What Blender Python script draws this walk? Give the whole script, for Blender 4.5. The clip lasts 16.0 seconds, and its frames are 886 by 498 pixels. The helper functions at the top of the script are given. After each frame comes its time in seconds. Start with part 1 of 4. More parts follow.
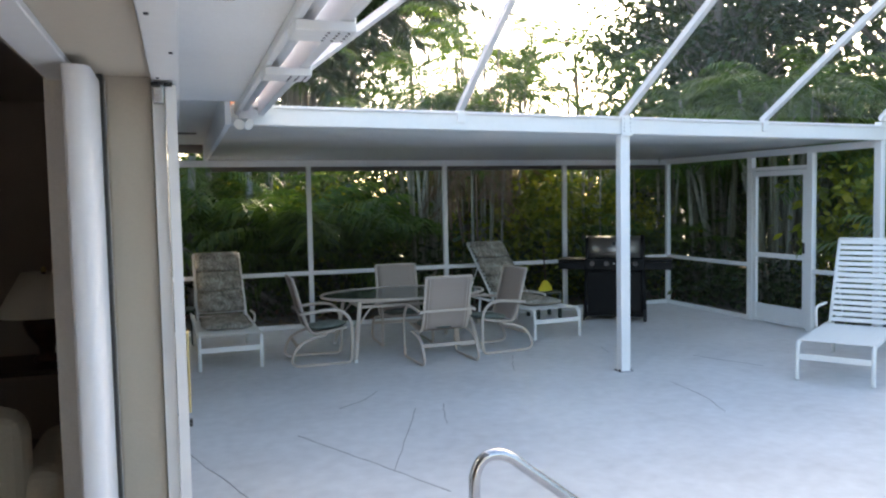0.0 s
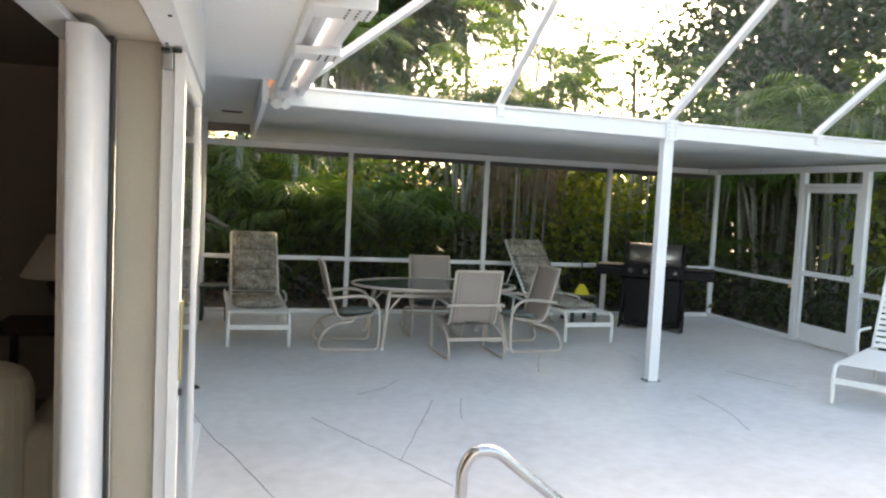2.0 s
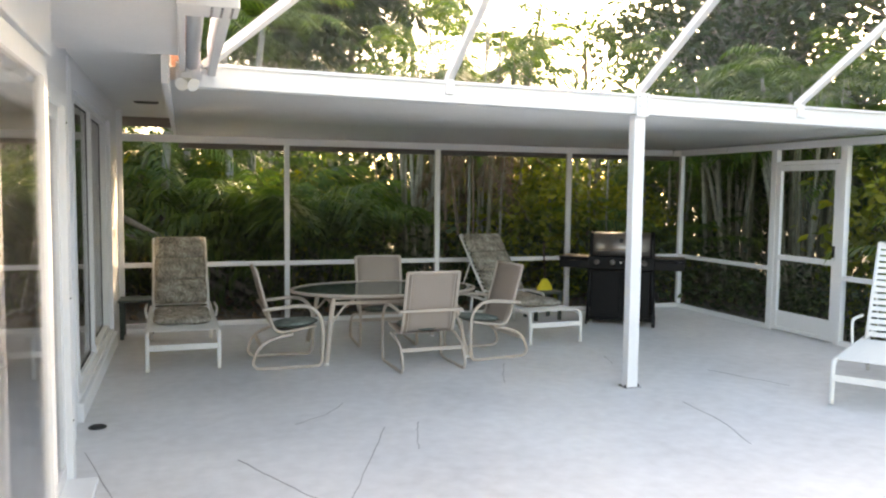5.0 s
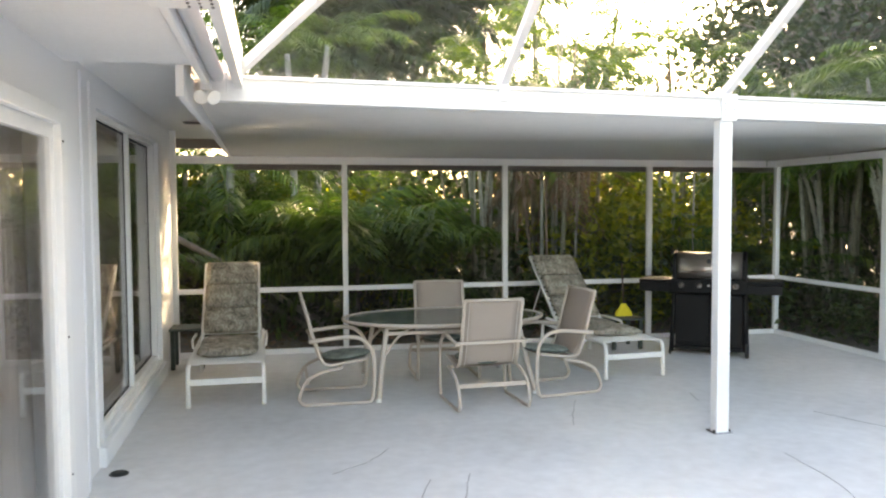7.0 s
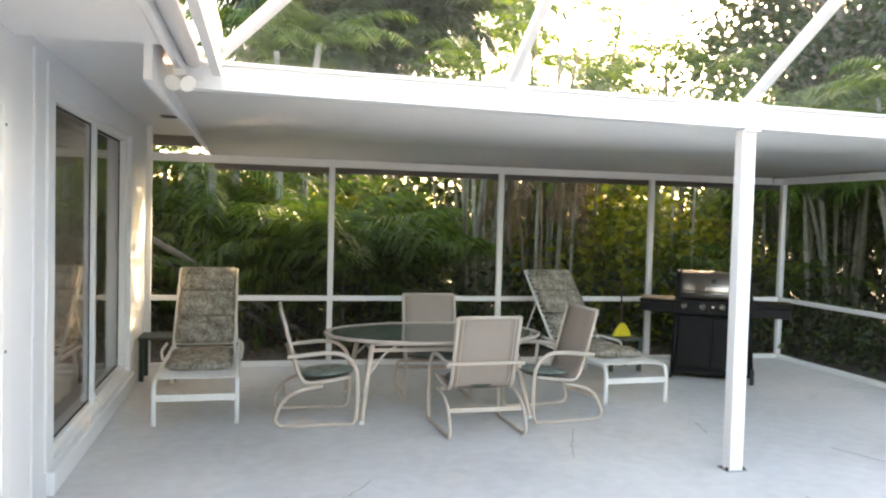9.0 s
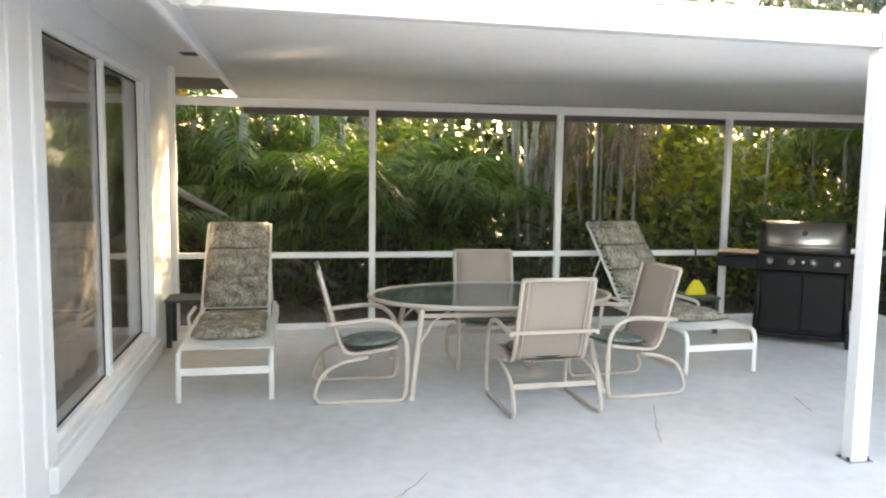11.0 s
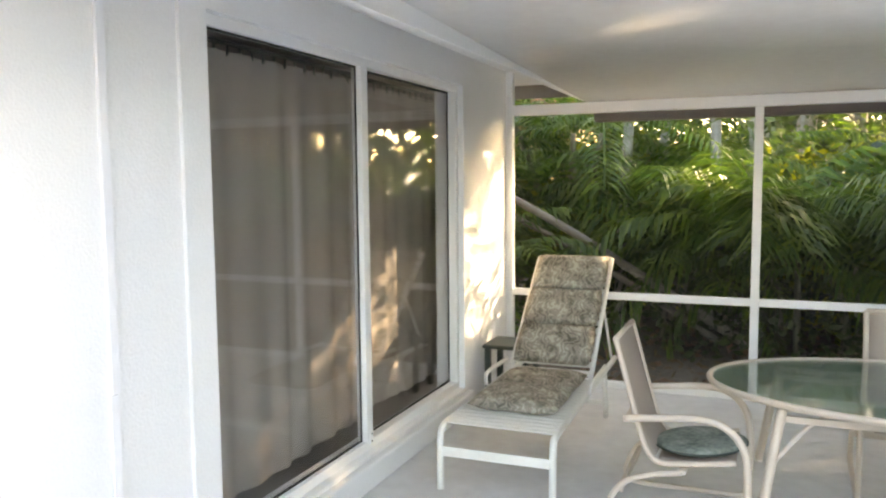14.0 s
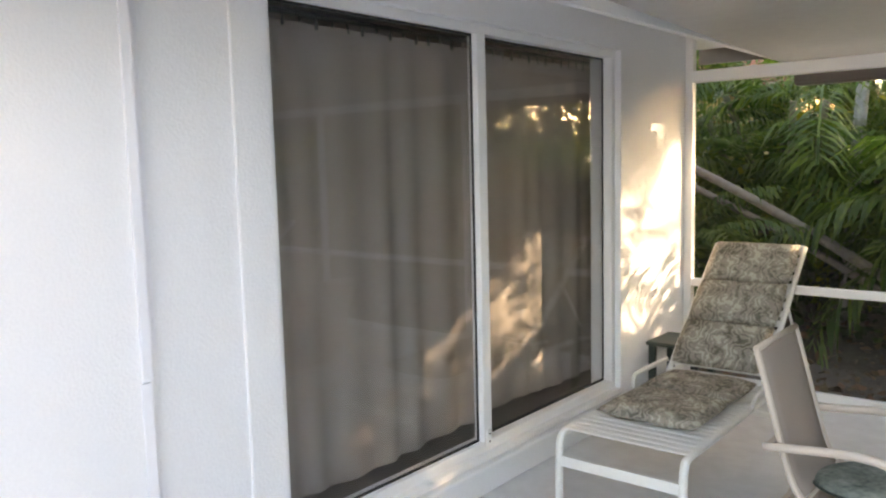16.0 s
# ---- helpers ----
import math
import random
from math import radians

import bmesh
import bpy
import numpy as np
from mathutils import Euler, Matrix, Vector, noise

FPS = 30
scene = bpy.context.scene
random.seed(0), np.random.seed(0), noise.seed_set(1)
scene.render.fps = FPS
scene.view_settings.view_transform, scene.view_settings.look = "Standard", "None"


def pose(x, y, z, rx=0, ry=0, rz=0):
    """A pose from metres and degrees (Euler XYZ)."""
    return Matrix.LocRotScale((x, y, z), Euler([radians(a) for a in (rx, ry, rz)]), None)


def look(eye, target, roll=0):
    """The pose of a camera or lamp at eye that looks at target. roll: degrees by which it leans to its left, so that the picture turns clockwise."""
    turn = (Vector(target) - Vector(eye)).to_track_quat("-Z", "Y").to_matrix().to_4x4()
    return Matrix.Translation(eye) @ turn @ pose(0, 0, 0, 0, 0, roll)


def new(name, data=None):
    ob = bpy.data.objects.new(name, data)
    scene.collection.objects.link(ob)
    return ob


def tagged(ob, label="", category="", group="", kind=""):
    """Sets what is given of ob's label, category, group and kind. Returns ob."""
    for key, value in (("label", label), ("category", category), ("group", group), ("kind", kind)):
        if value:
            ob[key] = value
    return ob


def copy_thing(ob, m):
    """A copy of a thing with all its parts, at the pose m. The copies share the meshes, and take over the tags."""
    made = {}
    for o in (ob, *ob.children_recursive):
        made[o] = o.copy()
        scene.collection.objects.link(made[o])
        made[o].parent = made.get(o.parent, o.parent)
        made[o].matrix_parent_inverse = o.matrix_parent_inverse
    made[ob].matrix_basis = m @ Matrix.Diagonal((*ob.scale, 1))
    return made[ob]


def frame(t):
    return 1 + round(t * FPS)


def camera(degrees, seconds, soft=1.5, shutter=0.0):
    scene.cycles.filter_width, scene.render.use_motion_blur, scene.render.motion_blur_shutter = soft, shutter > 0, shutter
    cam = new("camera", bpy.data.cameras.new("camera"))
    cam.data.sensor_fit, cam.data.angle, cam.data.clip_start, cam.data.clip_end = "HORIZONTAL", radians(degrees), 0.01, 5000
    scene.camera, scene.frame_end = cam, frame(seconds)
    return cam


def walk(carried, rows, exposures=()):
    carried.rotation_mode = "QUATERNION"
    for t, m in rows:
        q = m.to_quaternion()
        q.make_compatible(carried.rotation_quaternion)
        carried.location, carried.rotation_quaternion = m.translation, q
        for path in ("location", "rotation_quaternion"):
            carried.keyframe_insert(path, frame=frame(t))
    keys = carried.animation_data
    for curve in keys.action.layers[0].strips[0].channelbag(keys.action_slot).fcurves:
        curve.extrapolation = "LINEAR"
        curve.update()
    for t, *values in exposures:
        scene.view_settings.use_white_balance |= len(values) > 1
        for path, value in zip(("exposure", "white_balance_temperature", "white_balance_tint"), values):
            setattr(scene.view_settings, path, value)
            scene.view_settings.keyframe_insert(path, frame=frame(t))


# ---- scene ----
cam = camera(59.1, 16.0, soft=2.2)
PATH = [
    (0, (0.323, -1.707, 1.696), (0.957, 0.186, 1.569), -1.1),
    (0.5, (0.376, -1.74, 1.694), (0.872, 0.195, 1.604), 0.2),
    (1, (0.348, -1.782, 1.668), (0.854, 0.145, 1.489), 1.0),
    (1.5, (0.418, -1.779, 1.665), (0.908, 0.155, 1.521), 2.5),
    (2, (0.501, -1.696, 1.662), (1.015, 0.232, 1.524), 2.8),
    (2.5, (0.542, -1.603, 1.67), (1.071, 0.32, 1.523), 1.3),
    (3, (0.529, -1.434, 1.675), (1.121, 0.471, 1.528), 0.3),
    (3.5, (0.537, -1.286, 1.663), (1.191, 0.597, 1.504), 1.3),
    (6, (1.04, -0.519, 1.635), (1.602, 1.398, 1.534), -0.5),
    (6.5, (1.144, -0.368, 1.654), (1.618, 1.575, 1.602), -0.2),
    (7, (1.184, -0.268, 1.642), (1.601, 1.685, 1.541), -0.3),
    (7.5, (1.162, -0.185, 1.639), (1.614, 1.761, 1.534), -0.4),
    (8, (1.106, -0.09, 1.658), (1.659, 1.83, 1.577), -0.3),
    (8.5, (1.117, 0.049, 1.639), (1.632, 1.979, 1.539), 0.9),
    (9, (1.227, 0.226, 1.636), (1.68, 2.173, 1.559), 1.5),
    (9.5, (1.27, 0.391, 1.61), (1.665, 2.348, 1.487), 1.8),
    (12, (1.265, 1.588, 1.631), (1.557, 3.554, 1.412), -1.2),
    (12.5, (1.5, 1.855, 1.655), (1.575, 3.848, 1.508), 0.1),
    (13, (1.661, 2.135, 1.653), (1.48, 4.117, 1.455), -0.3),
    (13.5, (1.812, 2.434, 1.669), (1.43, 4.385, 1.446), 0.9),
    (14, (2.023, 2.669, 1.663), (1.262, 4.51, 1.485), -0.5),
    (14.5, (2.155, 2.861, 1.663), (1.172, 4.584, 1.409), -0.9),
    (15, (2.129, 3.065, 1.677), (1.08, 4.75, 1.431), -0.6),
    (15.5, (2.255, 3.236, 1.647), (1.05, 4.815, 1.417), -1.4),
    (16, (2.365, 3.312, 1.645), (1.085, 4.832, 1.426), -1.4),
]
EXPOSURES = [(0.0, 2.5, 6800, 10), (1.0, 2.84, 7500, 10), (3.5, 2.92, 8600, 13), (6.0, 3.25, 8900, 14), (9.0, 3.52, 8850, 14), (12.0, 3.98, 9150, 14), (14.5, 4.05, 9000, 15), (15.0, 3.72, 8750, 16), (16.0, 3.74, 8750, 18)]
walk(cam, [(t, look(eye, target, roll)) for t, eye, target, roll in PATH], EXPOSURES)

# ---- world and sun ----
SUN_AZ, SUN_EL = radians(38), radians(21)   # azimuth from +y towards +x
world = bpy.data.worlds.new("sky")
scene.world = world
world.use_nodes = True
wn = world.node_tree.nodes
sky = wn.new("ShaderNodeTexSky")
sky.sky_type, sky.sun_disc = "NISHITA", False
sky.sun_elevation, sky.sun_rotation = SUN_EL, SUN_AZ
sky.dust_density, sky.air_density = 3.0, 1.0
world.node_tree.links.new(sky.outputs[0], wn["Background"].inputs[0])
wn["Background"].inputs[1].default_value = 0.15
sun = new("sun", bpy.data.lights.new("sun", "SUN"))
sun.data.energy, sun.data.angle, sun.data.color = 2.2, radians(0.6), (1.0, 0.86, 0.66)
sun.matrix_world = look((math.sin(SUN_AZ) * 30, math.cos(SUN_AZ) * 30, math.tan(SUN_EL) * 30), (0, 0, 0))


# ---- materials ----
def mat(name, base, rough=0.6, metal=0.0, grain=40.0, vary=0.12, stain=1.5, bump=0.1, translucent=0.0, spread=0.0, dark=None, coat=0.0):
    """Painted, plastic, wood or leaf surface with fine grain, broad stains and relief."""
    m = bpy.data.materials.new(name)
    m.use_nodes = True
    nt = m.node_tree
    n, l = nt.nodes, nt.links
    b = n["Principled BSDF"]
    tc = n.new("ShaderNodeTexCoord")
    fine, broad = n.new("ShaderNodeTexNoise"), n.new("ShaderNodeTexNoise")
    fine.inputs["Scale"].default_value, broad.inputs["Scale"].default_value = grain, stain
    fine.inputs["Detail"].default_value, broad.inputs["Detail"].default_value = 4, 5
    l.new(tc.outputs["Object"], fine.inputs["Vector"])
    l.new(tc.outputs["Object"], broad.inputs["Vector"])
    add = n.new("ShaderNodeMath")
    add.operation = "ADD"
    l.new(fine.outputs["Fac"], add.inputs[0])
    l.new(broad.outputs["Fac"], add.inputs[1])
    ramp = n.new("ShaderNodeMapRange")
    ramp.inputs["From Min"].default_value, ramp.inputs["From Max"].default_value = 0.6, 1.4
    ramp.inputs["To Min"].default_value, ramp.inputs["To Max"].default_value = 0, 1
    l.new(add.outputs[0], ramp.inputs["Value"])
    mix = n.new("ShaderNodeMix")
    mix.data_type = "RGBA"
    lo = dark or tuple(c * (1 - 2 * vary) for c in base)
    mix.inputs["A"].default_value, mix.inputs["B"].default_value = (*lo, 1), (*base, 1)
    l.new(ramp.outputs[0], mix.inputs["Factor"])
    col = mix.outputs["Result"]
    if spread:
        info, hsv, mr = n.new("ShaderNodeNewGeometry"), n.new("ShaderNodeHueSaturation"), n.new("ShaderNodeMapRange")
        l.new(info.outputs["Random Per Island"], mr.inputs["Value"])
        mr.inputs["To Min"].default_value, mr.inputs["To Max"].default_value = 1 - spread, 1 + spread
        l.new(mr.outputs[0], hsv.inputs["Value"])
        hue = n.new("ShaderNodeMapRange")
        l.new(info.outputs["Random Per Island"], hue.inputs["Value"])
        hue.inputs["To Min"].default_value, hue.inputs["To Max"].default_value = 0.515, 0.465
        l.new(hue.outputs[0], hsv.inputs["Hue"])
        l.new(col, hsv.inputs["Color"])
        col = hsv.outputs["Color"]
    l.new(col, b.inputs["Base Color"])
    b.inputs["Roughness"].default_value, b.inputs["Metallic"].default_value = rough, metal
    if coat:
        b.inputs["Coat Weight"].default_value = coat
    if bump:
        bp = n.new("ShaderNodeBump")
        bp.inputs["Strength"].default_value, bp.inputs["Distance"].default_value = bump, 0.01
        l.new(fine.outputs["Fac"], bp.inputs["Height"])
        l.new(bp.outputs[0], b.inputs["Normal"])
    if translucent:
        tr, ms = n.new("ShaderNodeBsdfTranslucent"), n.new("ShaderNodeMixShader")
        l.new(col, tr.inputs["Color"])
        ms.inputs[0].default_value = translucent
        l.new(b.outputs[0], ms.inputs[1])
        l.new(tr.outputs[0], ms.inputs[2])
        l.new(ms.outputs[0], n["Material Output"].inputs["Surface"])
    return m


def see_through(name, tint, clear, rough=0.0, gloss=0.0):
    """A mesh screen or a window pane: part clear, part surface."""
    m = bpy.data.materials.new(name)
    m.use_nodes = True
    n, l = m.node_tree.nodes, m.node_tree.links
    b = n["Principled BSDF"]
    b.inputs["Base Color"].default_value, b.inputs["Roughness"].default_value = (*tint, 1), 0.9
    tr, ms = n.new("ShaderNodeBsdfTransparent"), n.new("ShaderNodeMixShader")
    ms.inputs[0].default_value = 1 - clear
    l.new(tr.outputs[0], ms.inputs[1])
    l.new(b.outputs[0], ms.inputs[2])
    out = ms.outputs[0]
    if gloss:
        gl, fr, m2 = n.new("ShaderNodeBsdfGlossy"), n.new("ShaderNodeLayerWeight"), n.new("ShaderNodeMixShader")
        gl.inputs["Roughness"].default_value = rough
        pw, ma = n.new("ShaderNodeMath"), n.new("ShaderNodeMath")
        pw.operation, ma.operation = "POWER", "MULTIPLY_ADD"
        pw.inputs[1].default_value, ma.inputs[1].default_value, ma.inputs[2].default_value = 4.5, 0.9, gloss
        fr.inputs["Blend"].default_value = 0.5
        l.new(fr.outputs["Facing"], pw.inputs[0])
        l.new(pw.outputs[0], ma.inputs[0])
        l.new(ma.outputs[0], m2.inputs[0])
        l.new(out, m2.inputs[1])
        l.new(gl.outputs[0], m2.inputs[2])
        out = m2.outputs[0]
    l.new(out, n["Material Output"].inputs["Surface"])
    return m


def cushion_cloth(name):
    """Grey-green cloth with a tropical leaf print."""
    m = mat(name, (0.30, 0.29, 0.24), 0.95, grain=60, vary=0.2, bump=0.3)
    n, l = m.node_tree.nodes, m.node_tree.links
    tc, wv, ns, rp = n.new("ShaderNodeTexCoord"), n.new("ShaderNodeTexWave"), n.new("ShaderNodeTexNoise"), n.new("ShaderNodeValToRGB")
    wv.inputs["Scale"].default_value, wv.inputs["Distortion"].default_value = 6, 22
    wv.inputs["Detail"].default_value, wv.inputs["Detail Scale"].default_value = 3, 1.6
    ns.inputs["Scale"].default_value, ns.inputs["Detail"].default_value = 11, 5
    l.new(tc.outputs["Object"], wv.inputs["Vector"])
    l.new(tc.outputs["Object"], ns.inputs["Vector"])
    mul = n.new("ShaderNodeMath")
    mul.operation = "MULTIPLY_ADD"
    mul.inputs[1].default_value = 0.32
    l.new(wv.outputs["Fac"], mul.inputs[0])
    half = n.new("ShaderNodeMath")
    half.operation = "MULTIPLY"
    half.inputs[1].default_value = 0.9
    l.new(ns.outputs["Fac"], half.inputs[0])
    l.new(half.outputs[0], mul.inputs[2])
    e = rp.color_ramp.elements
    e[0].position, e[0].color = 0.32, (0.115, 0.105, 0.08, 1)
    e[1].position, e[1].color = 0.88, (0.48, 0.46, 0.38, 1)
    for p, c in ((0.48, (0.205, 0.19, 0.15, 1)), (0.58, (0.34, 0.305, 0.255, 1)), (0.70, (0.28, 0.235, 0.205, 1)), (0.78, (0.44, 0.42, 0.34, 1))):
        k = rp.color_ramp.elements.new(p)
        k.color = c
    l.new(mul.outputs[0], rp.inputs[0])
    l.new(rp.outputs[0], n["Principled BSDF"].inputs["Base Color"])
    return m


WHITE = mat("white_aluminium", (0.80, 0.80, 0.79), 0.4, grain=25, vary=0.03, bump=0.03)
STUCCO = mat("white_stucco", (0.80, 0.80, 0.80), 0.85, grain=90, vary=0.04, stain=0.8, bump=0.25)
SOFFIT = mat("soffit_paint", (0.78, 0.78, 0.77), 0.8, grain=60, vary=0.05, bump=0.12)
PANEL = mat("roof_panel", (0.74, 0.74, 0.72), 0.24, grain=14, vary=0.05, stain=0.5, bump=0.04)
DECK = mat("deck_paint", (0.71, 0.705, 0.70), 0.55, grain=9, vary=0.13, stain=1.1, bump=0.2, dark=(0.54, 0.53, 0.52))
CRACK = mat("joint_dirt", (0.48, 0.465, 0.45), 0.95, grain=80, vary=0.3)
BEIGE = mat("beige_paint", (0.52, 0.46, 0.37), 0.8, grain=80, vary=0.04, bump=0.1)
PVC = mat("white_vinyl", (0.80, 0.80, 0.82), 0.45, grain=30, vary=0.03, bump=0.03)
BRASS = mat("brass", (0.55, 0.45, 0.22), 0.35, 0.8)
DARKMETAL = mat("dark_metal", (0.05, 0.05, 0.05), 0.4, 0.5)
STEEL = mat("stainless_steel", (0.5, 0.5, 0.51), 0.2, 1.0, grain=60, vary=0.06, bump=0.02)
TAN = mat("tan_powder_coat", (0.55, 0.47, 0.395), 0.45, grain=60, vary=0.06, bump=0.05)
SLING = mat("sling_mesh", (0.39, 0.32, 0.275), 0.8, grain=220, vary=0.1, bump=0.35)
STRAP = mat("vinyl_strap", (0.78, 0.77, 0.73), 0.5, grain=40, vary=0.06, bump=0.05)
CLOTH = cushion_cloth("leaf_print_cloth")
GREENCLOTH = mat("green_print_cloth", (0.30, 0.33, 0.29), 0.95, grain=45, vary=0.3, dark=(0.05, 0.075, 0.065), stain=14, bump=0.3)
BLACK = mat("black_enamel", (0.005, 0.005, 0.0055), 0.5, grain=50, vary=0.2, bump=0.06)
BLACK.node_tree.nodes["Principled BSDF"].inputs["Specular IOR Level"].default_value = 0.2
LIDSTEEL = mat("lid_steel", (0.42, 0.38, 0.35), 0.3, 0.9, grain=30, vary=0.12, bump=0.03)
RUBBER = mat("black_rubber", (0.02, 0.02, 0.02), 0.8)
GREENPLASTIC = mat("dark_green_plastic", (0.025, 0.04, 0.032), 0.5, grain=40)
YELLOW = mat("yellow_bristle", (0.75, 0.62, 0.03), 0.7, grain=120, vary=0.15)
TRUNK = mat("palm_bark", (0.30, 0.27, 0.23), 0.9, grain=18, vary=0.3, stain=4, bump=0.6)
CANE = mat("cane_bark", (0.22, 0.21, 0.13), 0.7, grain=16, vary=0.3, stain=5, bump=0.3)
PALECANE = mat("pale_cane_bark", (0.36, 0.35, 0.27), 0.6, grain=16, vary=0.3, stain=5, bump=0.3)
DRYCANE = mat("brown_cane_bark", (0.27, 0.19, 0.13), 0.85, grain=16, vary=0.3, stain=5, bump=0.4)
PALETRUNK = mat("pale_palm_bark", (0.42, 0.41, 0.38), 0.85, grain=18, vary=0.25, stain=4, bump=0.5)
DEEP = mat("deep_green_leaf", (0.045, 0.082, 0.022), 0.5, grain=8, vary=0.2, bump=0, translucent=0.3, spread=0.4)
FROND = mat("palm_leaf", (0.085, 0.175, 0.018), 0.45, grain=8, vary=0.2, bump=0, translucent=0.48, spread=0.45)
LEAF = mat("broad_leaf", (0.048, 0.088, 0.018), 0.45, grain=8, vary=0.2, bump=0, translucent=0.35, spread=0.5)
# sunlit look of the foliage put into a lighter, yellower leaf colour
LEAFY = mat("sunlit_tint_leaf", (0.25, 0.30, 0.02), 0.5, grain=8, vary=0.2, bump=0, translucent=0.6, spread=0.4)
DEAD = mat("dry_frond", (0.25, 0.17, 0.09), 0.9, grain=12, vary=0.3, translucent=0.15, spread=0.3)
MULCH = mat("mulch_ground", (0.20, 0.17, 0.14), 0.98, grain=22, vary=0.35, stain=2.5, bump=0.8, dark=(0.05, 0.042, 0.034))
CURTAIN = mat("taupe_drape", (0.36, 0.32, 0.285), 0.9, grain=140, vary=0.06, bump=0.1)
ROOM = mat("room_paint", (0.40, 0.34, 0.30), 0.9, grain=60, vary=0.05)
CARPET = mat("room_carpet", (0.30, 0.26, 0.22), 0.98, grain=150, vary=0.12, bump=0.3)
SHADE = mat("lamp_shade_cloth", (0.80, 0.76, 0.68), 0.85, grain=150, vary=0.04)
URN = mat("dark_red_ceramic", (0.10, 0.035, 0.025), 0.3, grain=20, vary=0.3)
SOFA = mat("cream_upholstery", (0.62, 0.55, 0.44), 0.9, grain=120, vary=0.08, bump=0.2)
WOOD = mat("dark_wood", (0.09, 0.05, 0.03), 0.45, grain=25, vary=0.3)
YELLOWWALL = mat("ochre_stucco", (0.72, 0.50, 0.22), 0.85, grain=40, vary=0.06, bump=0.2)
ROOFTILE = mat("clay_roof", (0.33, 0.13, 0.08), 0.85, grain=10, vary=0.25, bump=0.5)
BRONZE = mat("brown_gutter", (0.17, 0.15, 0.135), 0.5, grain=20, vary=0.08)
GRASS = mat("grass_blades", (0.07, 0.12, 0.03), 0.8, translucent=0.3, spread=0.4)
SCREEN = see_through("insect_screen", (0.06, 0.06, 0.06), 0.86)
CAGEMESH = see_through("cage_mesh", (0.22, 0.22, 0.22), 0.80)
GLASS = see_through("window_glass", (0.02, 0.02, 0.02), 0.93, 0.0, 0.05)
TABLEGLASS = see_through("table_glass", (0.22, 0.32, 0.28), 0.6, 0.05, 0.05)


# ---- mesh helpers ----
def box(bm, x0, x1, y0, y1, z0, z1, m=None):
    vs = [bm.verts.new(Vector((x, y, z)) if m is None else m @ Vector((x, y, z))) for x in (x0, x1) for y in (y0, y1) for z in (z0, z1)]
    for f in ((0, 1, 3, 2), (4, 6, 7, 5), (0, 4, 5, 1), (2, 3, 7, 6), (0, 2, 6, 4), (1, 5, 7, 3)):
        bm.faces.new([vs[i] for i in f])
    return bm


def rbox(x0, x1, y0, y1, z0, z1, r=0.006, seg=2):
    bm = box(bmesh.new(), x0, x1, y0, y1, z0, z1)
    bmesh.ops.bevel(bm, geom=list(bm.edges), offset=r, segments=seg, affect="EDGES", profile=0.5)
    return bm


def bar(bm, a, b, w, h, up=(0, 0, 1)):
    """A rectangular bar from a to b, w wide and h deep."""
    a, b = Vector(a), Vector(b)
    d = (b - a).normalized()
    u = Vector(up)
    s = d.cross(u)
    s = s.normalized() if s.length > 1e-4 else Vector((1, 0, 0))
    u = s.cross(d).normalized()
    vs = [bm.verts.new(p + s * i * w / 2 + u * j * h / 2) for p in (a, b) for i, j in ((-1, -1), (1, -1), (1, 1), (-1, 1))]
    for f in ((3, 2, 1, 0), (4, 5, 6, 7), (0, 1, 5, 4), (1, 2, 6, 5), (2, 3, 7, 6), (3, 0, 4, 7)):
        bm.faces.new([vs[i] for i in f])
    return bm


def smooth_path(points, per=6):
    """A rounded line through the points (Catmull-Rom)."""
    p = [Vector(q) for q in points]
    p = [2 * p[0] - p[1]] + p + [2 * p[-1] - p[-2]]
    out = []
    for i in range(1, len(p) - 2):
        for k in range(per):
            t = k / per
            a, b, c, d = p[i - 1:i + 3]
            out.append(0.5 * (2 * b + (c - a) * t + (2 * a - 5 * b + 4 * c - d) * t * t + (3 * b - a - 3 * c + d) * t ** 3))
    return out + [p[-2]]


def tube(bm, points, r0, r1=None, sides=8, flat=1.0):
    """A tube along the points; flat squeezes it across."""
    pts = [Vector(p) for p in points]
    r1 = r0 if r1 is None else r1
    rings, side = [], None
    for i, p in enumerate(pts):
        d = (pts[min(i + 1, len(pts) - 1)] - pts[max(i - 1, 0)]).normalized()
        if side is None:
            side = d.orthogonal().normalized()
            if abs(d.y) < 0.9:
                side = (Vector((0, 1, 0)) - d * d.y).normalized()
        side = (side - d * side.dot(d)).normalized()
        up = d.cross(side)
        r = r0 + (r1 - r0) * i / max(1, len(pts) - 1)
        rings.append([bm.verts.new(p + side * math.cos(a) * r + up * math.sin(a) * r * flat) for a in (2 * math.pi * k / sides for k in range(sides))])
    for a, b in zip(rings, rings[1:]):
        for k in range(sides):
            bm.faces.new((a[k], a[(k + 1) % sides], b[(k + 1) % sides], b[k])).smooth = True
    bm.faces.new(rings[0][::-1])
    bm.faces.new(rings[-1])
    return bm


def lathe(bm, profile, x=0, y=0, sides=24):
    rings = [[bm.verts.new((x + math.cos(2 * math.pi * k / sides) * r, y + math.sin(2 * math.pi * k / sides) * r, z)) for k in range(sides)] for r, z in profile]
    for a, b in zip(rings, rings[1:]):
        for k in range(sides):
            bm.faces.new((a[k], a[(k + 1) % sides], b[(k + 1) % sides], b[k])).smooth = True
    bm.faces.new(rings[0][::-1])
    bm.faces.new(rings[-1])
    return bm


def sheet(bm, rows):
    """A grid of faces through rows of points."""
    g = [[bm.verts.new(p) for p in r] for r in rows]
    for a, b in zip(g, g[1:]):
        for i in range(len(a) - 1):
            bm.faces.new((a[i], a[i + 1], b[i + 1], b[i])).smooth = True
    return bm


